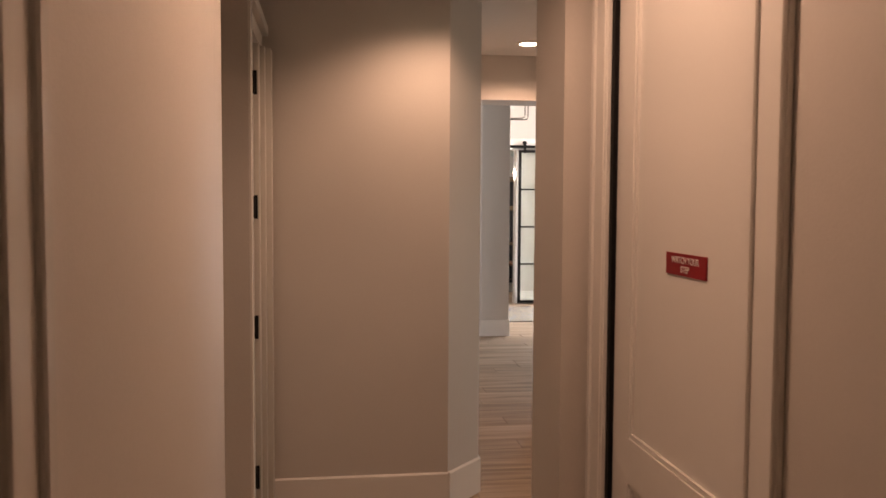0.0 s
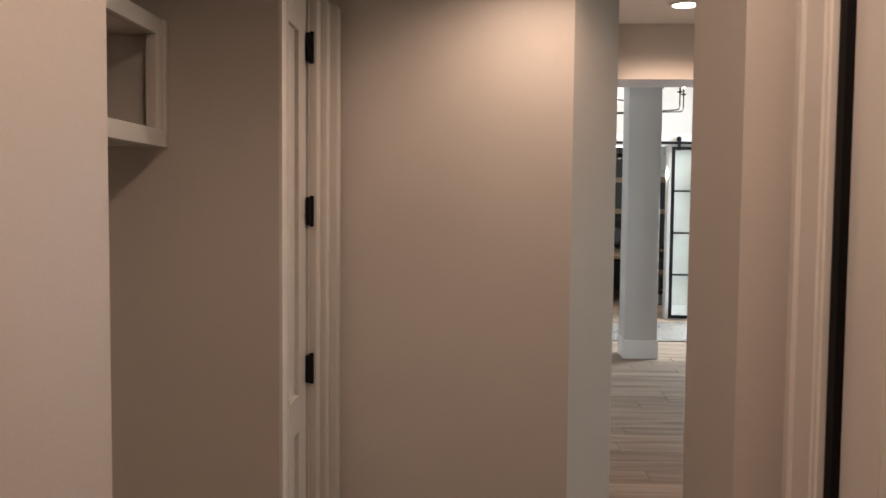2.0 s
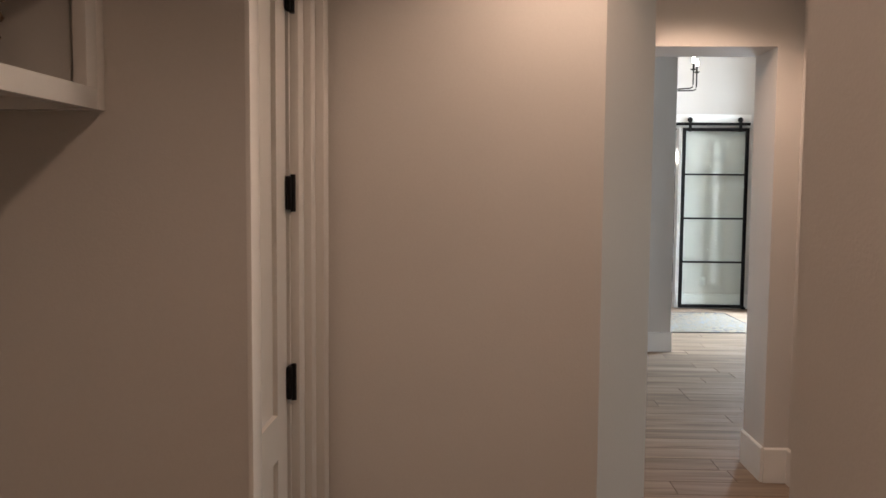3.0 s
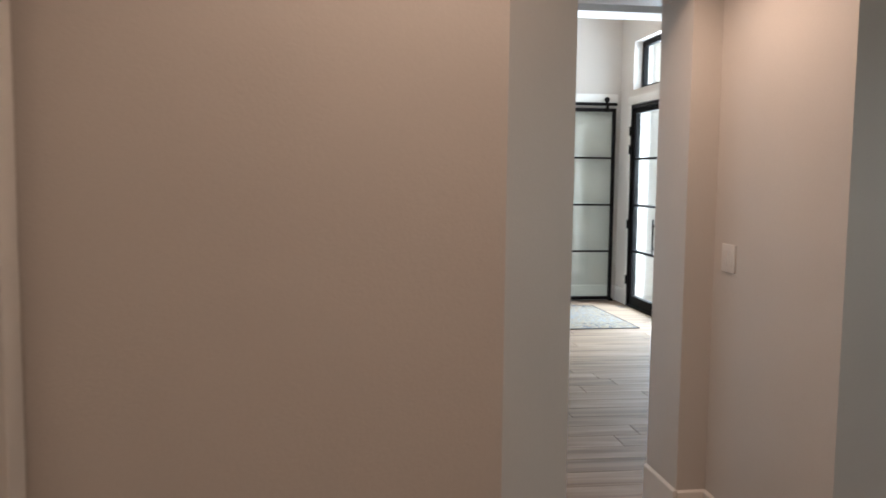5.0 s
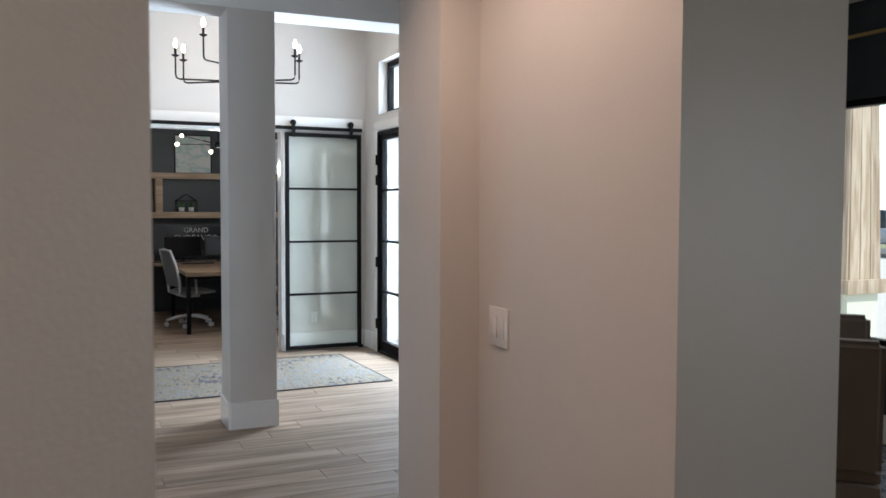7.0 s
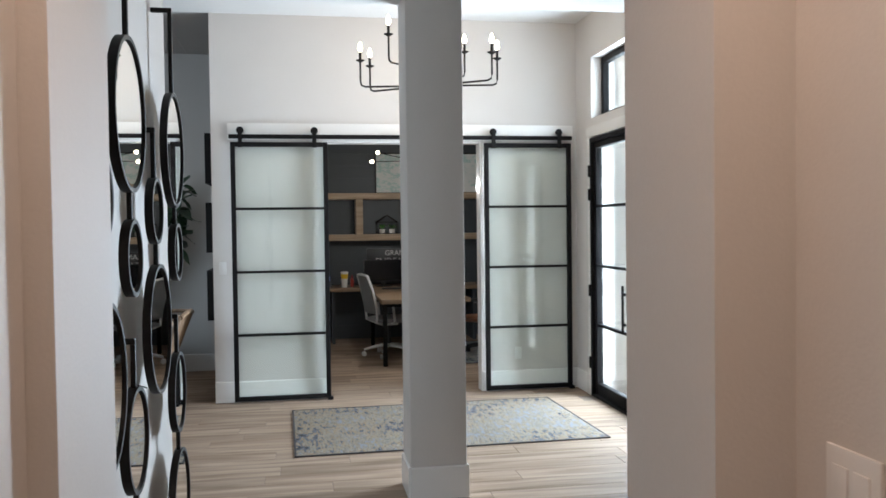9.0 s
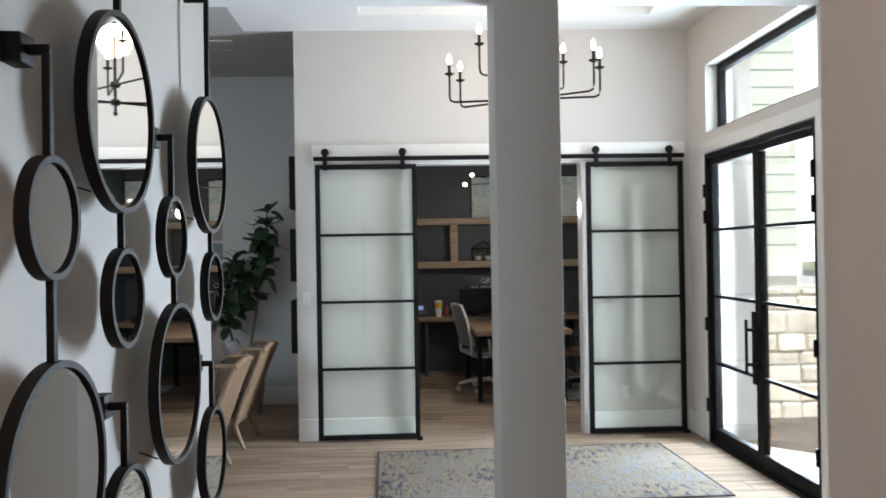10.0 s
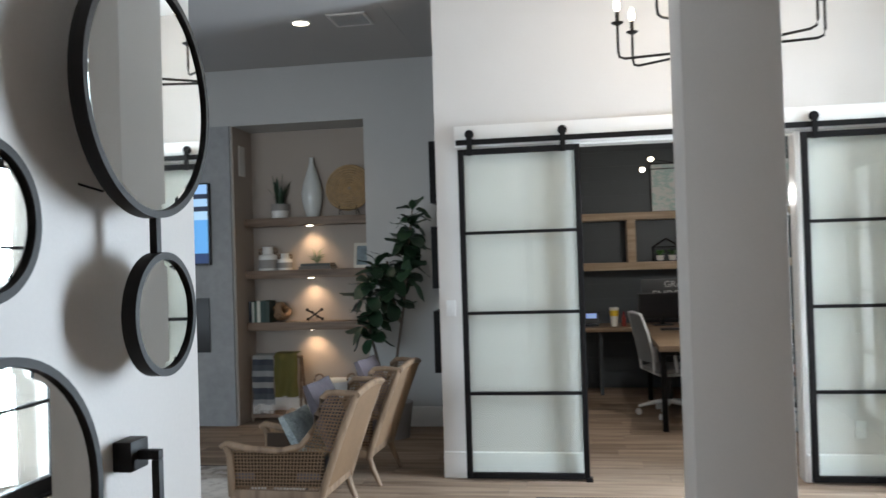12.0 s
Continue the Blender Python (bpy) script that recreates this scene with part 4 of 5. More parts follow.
v = single("vase", lathe([(0, 2.106), (.062, 2.106), (.075, 2.14), (.107, 2.28), (.112, 2.36), (.09, 2.47), (.045, 2.60), (.022, 2.68), (.02, 2.73), (.026, 2.735), (.012, 2.735), (0, 2.70)], 36, (-1.345, 15.27, 0)), M_CERAMIC, "tall pale glazed teardrop vase on the niche shelf", "vase")

sp = thing("potted_snake_plant", "small snake plant in a two-tone grey and white pot", "plant", place=(-1.70, 15.26, 2.106))
part("pot", lathe([(0, 0), (.085, 0), (.09, .08), (0, .08)], 24), M_WHITE, sp)
part("pot_band", lathe([(0, .0805), (.0905, .0805), (.092, .15), (.08, .15), (.078, .13), (0, .13)], 24), M_CONCRETE, sp, "grey upper pot band")
rr = random.Random(8)
for k in range(19):
    a, q, h = rr.uniform(0, 6.28), rr.uniform(.0, .055), rr.uniform(.17, .34)
    lean = Vector((math.cos(a), math.sin(a), 0)) * rr.uniform(.0, .05)
    base = Vector((q * math.cos(a), q * math.sin(a), .13))
    bm = bmesh.new()
    u = Vector((-math.sin(a), math.cos(a), 0))
    rows = []
    for i in range(6):
        f = i / 5
        c = base + lean * f * f * 2 + Vector((0, 0, h * f))
        w = .023 * (1 - f ** 3) + .001
        rows.append([bm.verts.new(c - u * w), bm.verts.new(c + Vector((math.cos(a), math.sin(a), 0)) * .005), bm.verts.new(c + u * w)])
    for p0, p1 in zip(rows, rows[1:]):
        for i in range(2):
            bm.faces.new((p0[i], p0[i + 1], p1[i + 1], p1[i]))
    part("blade", bm, M_LEAF, sp)

wb = thing("woven_wall_basket", "round woven seagrass platter on a black easel", "platter", place=(-.93, 15.22, 2.106))
tilt = pose(0, .0, .29, 80, 0, 0)
bm = bmesh.new()
for k in range(9):
    rad = .235 - k * .026
    tube(bm, [(rad * math.cos(2 * math.pi * i / 40), rad * math.sin(2 * math.pi * i / 40), -.012 + .02 * (rad / .235) ** 2) for i in range(41)], .0105 if k else .013, 6)
bmesh.ops.transform(bm, matrix=tilt, verts=bm.verts[:])
part("coil", bm, M_JUTE, wb)
bm = bmesh.new()
for i in range(56):
    a = 2 * math.pi * i / 56
    tube(bm, [(.03 * math.cos(a), .03 * math.sin(a), -.012), (.232 * math.cos(a + .12), .232 * math.sin(a + .12), .006)], .0035, 5)
bmesh.ops.transform(bm, matrix=tilt, verts=bm.verts[:])
part("spokes", bm, M_JUTE, wb)
for x in (-.09, .09):
    bm = bmesh.new()
    tube(bm, [(x, -.07, .004), (x, -.07, .10), (x, -.05, .10), (x, .07, .004)], .004, 6)
    part("easel_leg", bm, M_BLACK, wb)
bm = bmesh.new()
tube(bm, [(-.09, -.07, .06), (.09, -.07, .06)], .004, 6)
part("easel_bar", bm, M_BLACK, wb)


def jug(x, h, r):
    j = thing("stoneware_jug", "pale speckled stoneware jug with dark handles on the niche shelf", "jug", "stoneware jugs", (x, 15.24, 1.561))
    part("body", lathe([(0, 0), (r * .95, 0), (r, .02), (r, h * .55), (r * .9, h * .64), (r * .55, h * .68), (r * .55, h * .95), (r * .6, h), (r * .48, h), (r * .45, h * .9), (0, h * .8)], 28), M_WHITE, j)
    part("glaze_band", lathe([(r * .4, .012), (r * 1.004, .022), (r * 1.004, h * .45), (r * .4, h * .46)], 28), M_CONCRETE, j)
    for s in (-1, 1):
        bm = bmesh.new()
        tube(bm, [(s * r * .6, 0, h * .92), (s * r * 1.0, 0, h * .86), (s * r * 1.0, 0, h * .74), (s * r * .8, 0, h * .66)], .011, 8)
        part("handle", bm, M_DARKOAK, j, "dark brown handle")


jug(-1.84, .25, .10)
jug(-1.655, .175, .078)

ap = thing("air_plant", "spiky grey-green air plant on a stack of books", "plant", place=(-1.30, 15.23, 1.625))
for k in range(24):
    a, reach, h = rr.uniform(0, 6.28), rr.uniform(.05, .12), rr.uniform(.03, .16)
    bm = bmesh.new()
    tube(bm, [(0, 0, 0), (reach * .4 * math.cos(a), reach * .4 * math.sin(a), h * .8), (reach * math.cos(a), reach * math.sin(a), h)], [.006, .005, .001], 5)
    part("frond", bm, M_SAGE, ap)


def book(x0, x1, y0, y1, z0, z1, colour, spine, label):
    """spine: 'y' for a book standing with its spine to -y, 'z' for one lying flat."""
    b = thing("book", label, "book", "books in the niche")
    c = material("book_cover", colour, .6)
    if spine == "y":
        part("cover", boxes((x0, x0 + .003, y0, y1, z0, z1), (x1 - .003, x1, y0, y1, z0, z1), (x0 + .003, x1 - .003, y0, y0 + .003, z0, z1)), c, b)
        part("pages", boxes((x0 + .0032, x1 - .0032, y0 + .0032, y1 - .004, z0 + .004, z1 - .004)), M_PAPER, b)
    else:
        part("cover", boxes((x0, x1, y0, y1, z0, z0 + .003), (x0, x1, y0, y1, z1 - .003, z1), (x0, x1, y0, y0 + .003, z0 + .003, z1 - .003)), c, b)
        part("pages", boxes((x0 + .004, x1 - .004, y0 + .0032, y1 - .004, z0 + .0032, z1 - .0032)), M_PAPER, b)


book(-1.47, -1.12, 15.13, 15.34, 1.561, 1.592, (.10, .09, .08), "z", "dark book lying flat under an air plant")
book(-1.45, -1.13, 15.14, 15.33, 1.593, 1.622, (.05, .06, .055), "z", "dark green book lying on another book")
x = -2.02
for w, h, c in ((.03, .22, (.02, .025, .03)), (.022, .215, (.5, .5, .44)), (.03, .22, (.05, .09, .07)), (.034, .225, (.6, .58, .5)), (.028, .22, (.03, .06, .05)), (.035, .225, (.025, .05, .04)), (.03, .22, (.04, .06, .05))):
    book(x, x + w, 15.12, 15.30, 1.021, 1.021 + h, c, "y", "upright book in a row on the niche shelf")
    x += w + .002

pf = thing("photo_frame", "small silver photo frame with a grey picture", "picture frame", place=(-.78, 15.2, 1.561))
m = pose(0, 0, 0, -8, 0, -6)
bm = boxes((-.12, .12, -.008, .008, 0, .03), (-.12, .12, -.008, .008, .23, .26), (-.12, -.09, -.008, .008, .03, .23), (.09, .12, -.008, .008, .03, .23))
bmesh.ops.transform(bm, matrix=m, verts=bm.verts[:])
part("frame", bm, material("silvered_wood", (.55, .50, .42), .3, .6, vary=.1), pf)
bm = boxes((-.09, .09, -.002, .004, .03, .23))
bmesh.ops.transform(bm, matrix=m, verts=bm.verts[:])
part("picture", bm, material("grey_photo", (.16, .20, .22), .3, vary=.7, scale=14), pf)
bm = bmesh.new()
tube(bm, [(0, .035, .18), (0, .11, .003)], .005, 6)
part("strut", bm, M_BLACK, pf)

knot = thing("wooden_knot", "carved brown wooden knot ornament beside the books", "ornament", place=(-1.69, 15.2, 1.13))
for k in range(3):
    bm = bmesh.new()
    rot = pose(0, 0, 0, 60 * k, 35 * k + 20, 50 * k)
    tube(bm, [rot @ Vector((.075 * math.cos(2 * math.pi * i / 28), .075 * math.sin(2 * math.pi * i / 28), .025 * math.sin(4 * math.pi * i / 28))) for i in range(29)], .026, 8)
    part("loop", bm, wood("walnut", (.16, .09, .05), (.34, .21, .12), 0, .5, stretch=5), knot)
jk = thing("jack_ornament", "dark iron jack-shaped ornament on the niche shelf", "ornament", place=(-1.33, 15.2, 1.09))
for d in (Vector((.085, .0, .055)), Vector((.085, .02, -.055)), Vector((.01, .07, -.03))):
    bm = bmesh.new()
    tube(bm, [-d * 1.05, -d * .96, -d * .85, -d * .7, d * .7, d * .85, d * .96, d * 1.05], [.008, .017, .017, .009, .009, .017, .017, .008], 10)
    part("bar", bm, M_BRONZE, jk)
vt = single("speaker_grille", boxes((-2.034, -2.024, 14.98, 15.13, 2.55, 2.86), bevel=.003), M_WHITE, "white slim rectangular speaker set in the niche side", "speaker")

# blanket rack with two throws
def draped(name, x0, x1, ztop, zlow, mat, y_front, label, parent):
    bm = bmesh.new()
    cols, rows = 14, 18
    grid = []
    for i in range(rows + 1):
        f = i / rows
        row = []
        for j in range(cols + 1):
            g = j / cols
            x = x0 + (x1 - x0) * g + .006 * math.sin(9 * f + 5 * g)
            y = y_front + .14 - .18 * min(1, f * 8) + .012 * math.sin(11 * g + 3 * f)
            z = ztop - max(0, f - .1) / .9 * (ztop - zlow)
            row.append(bm.verts.new((x, y, z)))
        grid.append(row)
    for i in range(rows):
        for j in range(cols):
            bm.faces.new((grid[i][j], grid[i][j + 1], grid[i + 1][j + 1], grid[i + 1][j]))
    bmesh.ops.solidify(bm, geom=bm.faces[:], thickness=.012)
    return part(name, bm, mat, parent, label)


def stripes(name, tones, scale):
    m = material(name, tones[0], .95)
    n, l = m.node_tree.nodes, m.node_tree.links
    geo, sep, mu, fr, ramp = (n.new("ShaderNode" + k) for k in ("NewGeometry", "SeparateXYZ", "Math", "Math", "ValToRGB"))
    l.new(geo.outputs["Position"], sep.inputs[0])
    mu.operation, mu.inputs[1].default_value = "MULTIPLY", scale
    l.new(sep.outputs[2], mu.inputs[0])
    fr.operation = "FRACT"
    l.new(mu.outputs[0], fr.inputs[0])
    r = ramp.color_ramp
    r.interpolation = "CONSTANT"
    for k, t in enumerate(tones):
        e = r.elements[k] if k < 2 else r.elements.new(k / len(tones))
        e.position, e.color = k / len(tones), (*t, 1)
    l.new(fr.outputs[0], ramp.inputs[0])
    l.new(ramp.outputs[0], n["Principled BSDF"].inputs["Base Color"])
    return m


rack = thing("blanket_rack", "low dark blanket rack in the niche", "rack")
for x in (-1.98, -1.46):
    bm = bmesh.new()
    tube(bm, [(x, 15.05, .0), (x, 15.10, .66)], .014, 8)
    tube(bm, [(x, 15.25, .0), (x, 15.12, .66)], .014, 8)
    part("leg", bm, M_DARKOAK, rack)
bm = bmesh.new()
tube(bm, [(-2.0, 15.11, .66), (-1.44, 15.11, .66)], .014, 8)
part("rail", bm, M_DARKOAK, rack)
part("shelf", boxes((-1.98, -1.46, 15.02, 15.28, .05, .08)), M_DARKOAK, rack)
t1 = thing("throw_blanket", "grey and white striped throw with a fringe over the rack", "blanket")
draped("cloth", -1.965, -1.73, .69, .18, stripes("grey_stripe", ((.10, .11, .13), (.5, .5, .48), (.12, .13, .15), (.45, .46, .46), (.14, .15, .17)), 3.4), 15.06, "", t1)
t2 = thing("throw_blanket", "olive yellow throw with a pale fringe over the rack", "blanket")
draped("cloth", -1.72, -1.47, .71, .26, material("olive_wool", (.22, .19, .06), .95, vary=.15, grain=200, bump=.4), 15.05, "", t2)
for t, xa, xb, zz in ((t1, -1.965, -1.73, .18), (t2, -1.72, -1.47, .26)):
    for k in range(18):
        x = xa + (xb - xa) * (k + .5) / 18
        bm = bmesh.new()
        tube(bm, [(x, 15.02, zz + .01), (x + rr.uniform(-.006, .006), 15.02, zz - .09)], [.005, .004], 5)
        part("tassel", bm, M_WHITE, t)


def storage_basket(x, y):
    b = thing("storage_basket", "white and dark grey rope basket with leather handles", "basket", "rope baskets in the niche", (x, y, 0))
    part("body", lathe([(0, 0), (.15, 0), (.18, .04), (.185, .24), (.17, .24), (.165, .05), (0, .03)], 32), material("dark_rope", (.06, .065, .075), .9, vary=.2, bump=.5), b)
    part("band", lathe([(.16, .241), (.187, .241), (.188, .42), (.175, .43), (.16, .42)], 32), material("white_rope", (.6, .6, .58), .9, vary=.1, bump=.5), b, "white rope upper band")
    for s in (-1, 1):
        bm = bmesh.new()
        tube(bm, [(s * .17 + .05 * math.cos(a), -.0, .42 + .07 * math.sin(a)) for a in (math.pi * i / 10 for i in range(11))], .011, 8)
        part("handle", bm, M_DARKOAK, b, "brown leather handle")


storage_basket(-1.08, 15.05)

# cane armchairs
M_CANEWOOD = wood("limed_oak", (.15, .096, .058), (.29, .20, .13), 2, .55, stretch=10)
M_CANE = material("woven_cane", (.23, .145, .082), .6, vary=.2, grain=160)
M_LINEN = material("grey_lavender_linen", (.14, .12, .135), .95, vary=.12, grain=220, bump=.4)
# dark brown for sheets behind the cane, in place of shade in its holes
M_CANE_GAP = material("cane_gap_shade", (.05, .032, .02), .95)


def cane(quad, spacing, name, parent):
    """A woven cane sheet over four corners (a, b at the bottom; d, c at the top)."""
    a, b, c, d = (Vector(q) for q in quad)
    bm = bmesh.new()
    nrm = (b - a).cross(d - a).normalized()
    nu, nv = max(3, int((b - a).length / spacing)), max(3, int((d - a).length / spacing))
    for i in range(1, nu):
        f = i / nu
        tube(bm, [a.lerp(b, f) + nrm * .0015, d.lerp(c, f) + nrm * .0015], .0034, 4)
    for i in range(1, nv):
        f = i / nv
        tube(bm, [a.lerp(d, f) - nrm * .0015, b.lerp(c, f) - nrm * .0015], .0034, 4)
    return part(name, bm, M_CANE, parent, "woven cane panel")


def cushion(name, w, d, h, mat, parent, m, label=""):
    bm = bmesh.new()
    bmesh.ops.create_cube(bm, size=1)
    bmesh.ops.subdivide_edges(bm, edges=bm.edges[:], cuts=7, use_grid_fill=True)
    for v in bm.verts:
        x, y, z = (2 * q for q in v.co)
        puff = (1 - .85 * abs(x) ** 4) * (1 - .85 * abs(y) ** 4)
        v.co = Vector((x * w / 2 * (1 - .05 * (1 - abs(y)) ** 2), y * d / 2 * (1 - .05 * (1 - abs(x)) ** 2), z * h / 2 * (.25 + .75 * puff)))
    bmesh.ops.transform(bm, matrix=m, verts=bm.verts[:])
    return part(name, bm, mat, parent, label)


def cane_chair(m, label):
    """An armchair that looks to -x; its back leans to +x."""
    c = thing("cane_armchair", label, "armchair", "cane armchairs")
    for s in (-1, 1):
        y = s * .31
        bm = bmesh.new()
        tube(bm, [(.17, y, .22), (.24, y, .42), (.33, y * .98, .66), (.43, y * .95, .90)], [.026, .024, .022, .02], 10)
        part("back_stile", bm, M_CANEWOOD, c)
        bm = bmesh.new()
        tube(bm, [(-.42, y * 1.02, .24), (-.43, y * 1.02, .50), (-.45, y * 1.02, .555)], .024, 10)
        part("front_post", bm, M_CANEWOOD, c)
        bm = bmesh.new()
        tube(bm, [(-.49, y * 1.04, .555), (-.45, y * 1.03, .575), (-.30, y * 1.02, .545), (-.08, y, .53), (.05, y, .56), (.12, y, .64), (.165, y * .99, .76), (.20, y * .98, .865), (.235, y * .97, .898), (.30, y * .96, .90), (.43, y * .95, .89)], [.016, .024, .024, .022, .022, .022, .021, .02, .02, .02, .02], 10)
        part("arm_rail", bm, M_CANEWOOD, c)
        part("side_rail", boxes((-.42, .2, y - .02, y + .02, .22, .28), bevel=.005), M_CANEWOOD, c)
        bm = bmesh.new()
        tube(bm, [(.16, y * .95, .24), (.20, y * .95, .12), (.255, y * .95, 0)], [.028, .022, .015], 10)
        part("leg", bm, M_CANEWOOD, c)
        bm = bmesh.new()
        tube(bm, [(-.41, y, .24), (-.42, y, .12), (-.43, y, 0)], [.028, .022, .015], 10)
        part("leg", bm, M_CANEWOOD, c)
        cane([(-.42, y, .28), (.18, y, .28), (.22, y, .55), (-.43, y, .54)], .021, "side_cane", c)
        cane([(.07, y, .535), (.26, y, .50), (.42, y * .96, .885), (.215, y * .97, .885)], .021, "wing_cane", c)
        part("side_gap_sheet", prism([(-.42, y - s * .03), (.2, y - s * .03), (.2, y - s * .024), (-.42, y - s * .024)], .29, .52), M_CANE_GAP, c)
    bm = bmesh.new()
    tube(bm, [(.43, -.31, .885), (.445, -.15, .912), (.447, 0, .918), (.445, .15, .912), (.43, .31, .885)], .022, 10)
    part("top_rail", bm, M_CANEWOOD, c)
    part("front_rail", boxes((-.44, -.40, -.31, .31, .22, .29), bevel=.005), M_CANEWOOD, c)
    part("back_rail", boxes((.15, .19, -.31, .31, .22, .28), bevel=.005), M_CANEWOOD, c)
    cane([(.19, -.30, .27), (.19, .30, .27), (.435, .29, .90), (.435, -.29, .90)], .021, "back_cane", c)
    # dark sheet behind the back cane, so its holes look shaded
    bm = boxes((-.003, .003, -.285, .285, 0, .62))
    bmesh.ops.transform(bm, matrix=pose(.165, 0, .28, 0, 21, 0), verts=bm.verts[:])
    part("back_gap_sheet", bm, M_CANE_GAP, c)
    cushion("seat_cushion", .60, .58, .15, M_LINEN, c, pose(-.13, 0, .36), "grey linen seat cushion")
    c.matrix_basis = m @ Matrix.Scale(.94, 4)
    return c


cane_chair(pose(-.30, 11.9, 0, 0, 0, -1), "limed oak armchair with woven cane sides and linen seat")
cane_chair(pose(-.27, 12.98, 0, 0, 0, -3), "limed oak cane armchair beside a tall fiddle-leaf fig")


def pillow(m, mat, label):
    p = thing("throw_pillow", label, "pillow", "pillows on the armchairs")
    cushion("cover", .42, .42, .12, mat, p, Matrix())
    p.matrix_basis = m


M_STRIPE_P = material("grey_striped_linen", (.10, .088, .10), .95, vary=.25, scale=30, grain=200)
pillow(pose(-.17, 11.90, .68, 0, 68, -1), M_STRIPE_P, "grey patterned pillow leaning on a cane armchair")
pillow(pose(-.14, 12.98, .69, 0, 68, -3), M_LINEN, "grey lavender pillow leaning on a cane armchair")
pillow(pose(-.31, 11.90, .50, 0, 62, -1), material("teal_white_weave", (.30, .34, .34), .95, vary=.6, scale=18), "teal and white woven pillow on a cane armchair")

rug("living_rug", "faded beige wool rug under the living room seating", -3.6, -.55, 9.6, 13.2, 0, M_RUG3)

# small side plant behind the chairs
gp = thing("potted_plant", "small bright green leafy plant on a low dark stool", "plant", place=(-.95, 13.6, 0))
part("stool", boxes((-.16, .16, -.16, .16, .16, .20), (-.15, -.12, -.15, -.12, 0, .16), (.12, .15, -.15, -.12, 0, .16), (-.15, -.12, .12, .15, 0, .16), (.12, .15, .12, .15, 0, .16)), M_DARKOAK, gp)
part("pot", lathe([(0, .20), (.07, .20), (.09, .30), (.08, .30), (0, .28)], 20), M_CONCRETE, gp)


def leaf_mesh(name, l, w, mat, curl=.25):
    bm = bmesh.new()
    rows = []
    for i in range(7):
        f = i / 6
        ww = w / 2 * (math.sin(math.pi * min(1, .08 + f * .92)) ** .7) * (.65 + .5 * f) if 0 < i < 6 else .004
        z = -curl * l * f * f + .05 * l * math.sin(f * 6)
        rows.append([bm.verts.new((l * f, -ww, z + .10 * ww + .006 * math.sin(i * 2.2))), bm.verts.new((l * f, 0, z - .02 * l)), bm.verts.new((l * f, ww, z + .10 * ww - .006 * math.sin(i * 1.7)))])
    for p0, p1 in zip(rows, rows[1:]):
        for i in range(2):
            bm.faces.new((p0[i], p0[i + 1], p1[i + 1], p1[i]))
    me = bpy.data.meshes.new(name)
    bm.to_mesh(me)
    bm.free()
    for p in me.polygons:
        p.use_smooth = True
    me.materials.append(mat)
    return me


small_leaf = leaf_mesh("leaf", .11, .06, M_LEAF_B)
for k in range(16):
    ob = new("leaf", small_leaf)
    ob.matrix_basis = Matrix.Translation((0, 0, .29)) @ pose(0, 0, 0, 0, -rr.uniform(15, 75), rr.uniform(0, 360)) @ pose(rr.uniform(.0, .03), 0, 0)
    ob.parent = gp

# fiddle-leaf fig
fig = thing("fiddle_leaf_fig", "tall fiddle-leaf fig with dark broad leaves in a pot", "plant", place=(-.33, 14.35, 0))
part("pot", lathe([(0, 0), (.15, 0), (.19, .32), (.175, .33), (.165, .28), (0, .27)], 28), M_CONCRETE, fig)
M_BARK = material("grey_brown_bark", (.13, .10, .08), .85, vary=.3, grain=60, bump=.5)
stems = [[(0, 0, .27), (.05, 0, .7), (.13, .01, 1.2), (.19, 0, 1.7), (.24, 0, 2.10)], [(-.02, 0, .27), (-.10, -.02, .62), (-.19, -.03, 1.0), (-.17, -.03, 1.35), (-.10, -.02, 1.62)], [(.10, 0, 1.05), (.02, .02, 1.3), (-.02, .03, 1.62)]]
for st in stems:
    bm = bmesh.new()
    tube(bm, st, [.017, .015, .012, .009, .006][:len(st)], 8)
    part("stem", bm, M_BARK, fig)
fig_leaf = [leaf_mesh("leaf", l, w, M_LEAF, c) for l, w, c in ((.21, .145, .3), (.17, .12, .15), (.235, .16, .45))]
rl = random.Random(21)
for st, lo, hi, cnt in ((stems[0], .62, 1.0, 56), (stems[1], .42, 1.0, 62), (stems[2], .3, 1.0, 26)):
    pts = [Vector(p) for p in st]
    for k in range(cnt):
        f = lo + (hi - lo) * (k + rl.random()) / cnt
        i = min(int(f * (len(pts) - 1)), len(pts) - 2)
        p = pts[i].lerp(pts[i + 1], f * (len(pts) - 1) - i)
        ob = new("leaf", rl.choice(fig_leaf))
        s = rl.uniform(.78, 1.1) * (1.0 if f < .9 else .7)
        ob.matrix_basis = Matrix.Translation(p) @ pose(0, 0, 0, rl.uniform(-30, 30), rl.uniform(-50, 45) - 25 * (f > .93), k * 137.5 + rl.uniform(-25, 25)) @ pose(.03, 0, 0) @ Matrix.Scale(s, 4)
        ob.parent = fig

# ---- office ----
OB = 17.2
for k in range(17):
    z = .02 + k * .178
    part("board", boxes((XWL + .135, 3.965, OB - .012, OB - .001, z, z + .174)), M_OFFICE, bpy.data.objects["wall_office_back"])
SH = 16.88
shelf = thing("office_shelf", "light oak box shelf unit with open cubbies on the office wall", "shelf")
part("top_board", boxes((XWL + .16, 3.96, SH, OB - .013, 2.022, 2.107), bevel=.002), M_OAK, shelf)
part("bottom_board", boxes((XWL + .16, 3.96, SH, OB - .013, 1.432, 1.521), bevel=.002), M_OAK, shelf)
for x in (.6, 1.965, 3.33):
    part("divider", boxes((x, x + .10, SH + .001, OB - .013, 1.521, 2.022), bevel=.002), M_OAK, shelf)
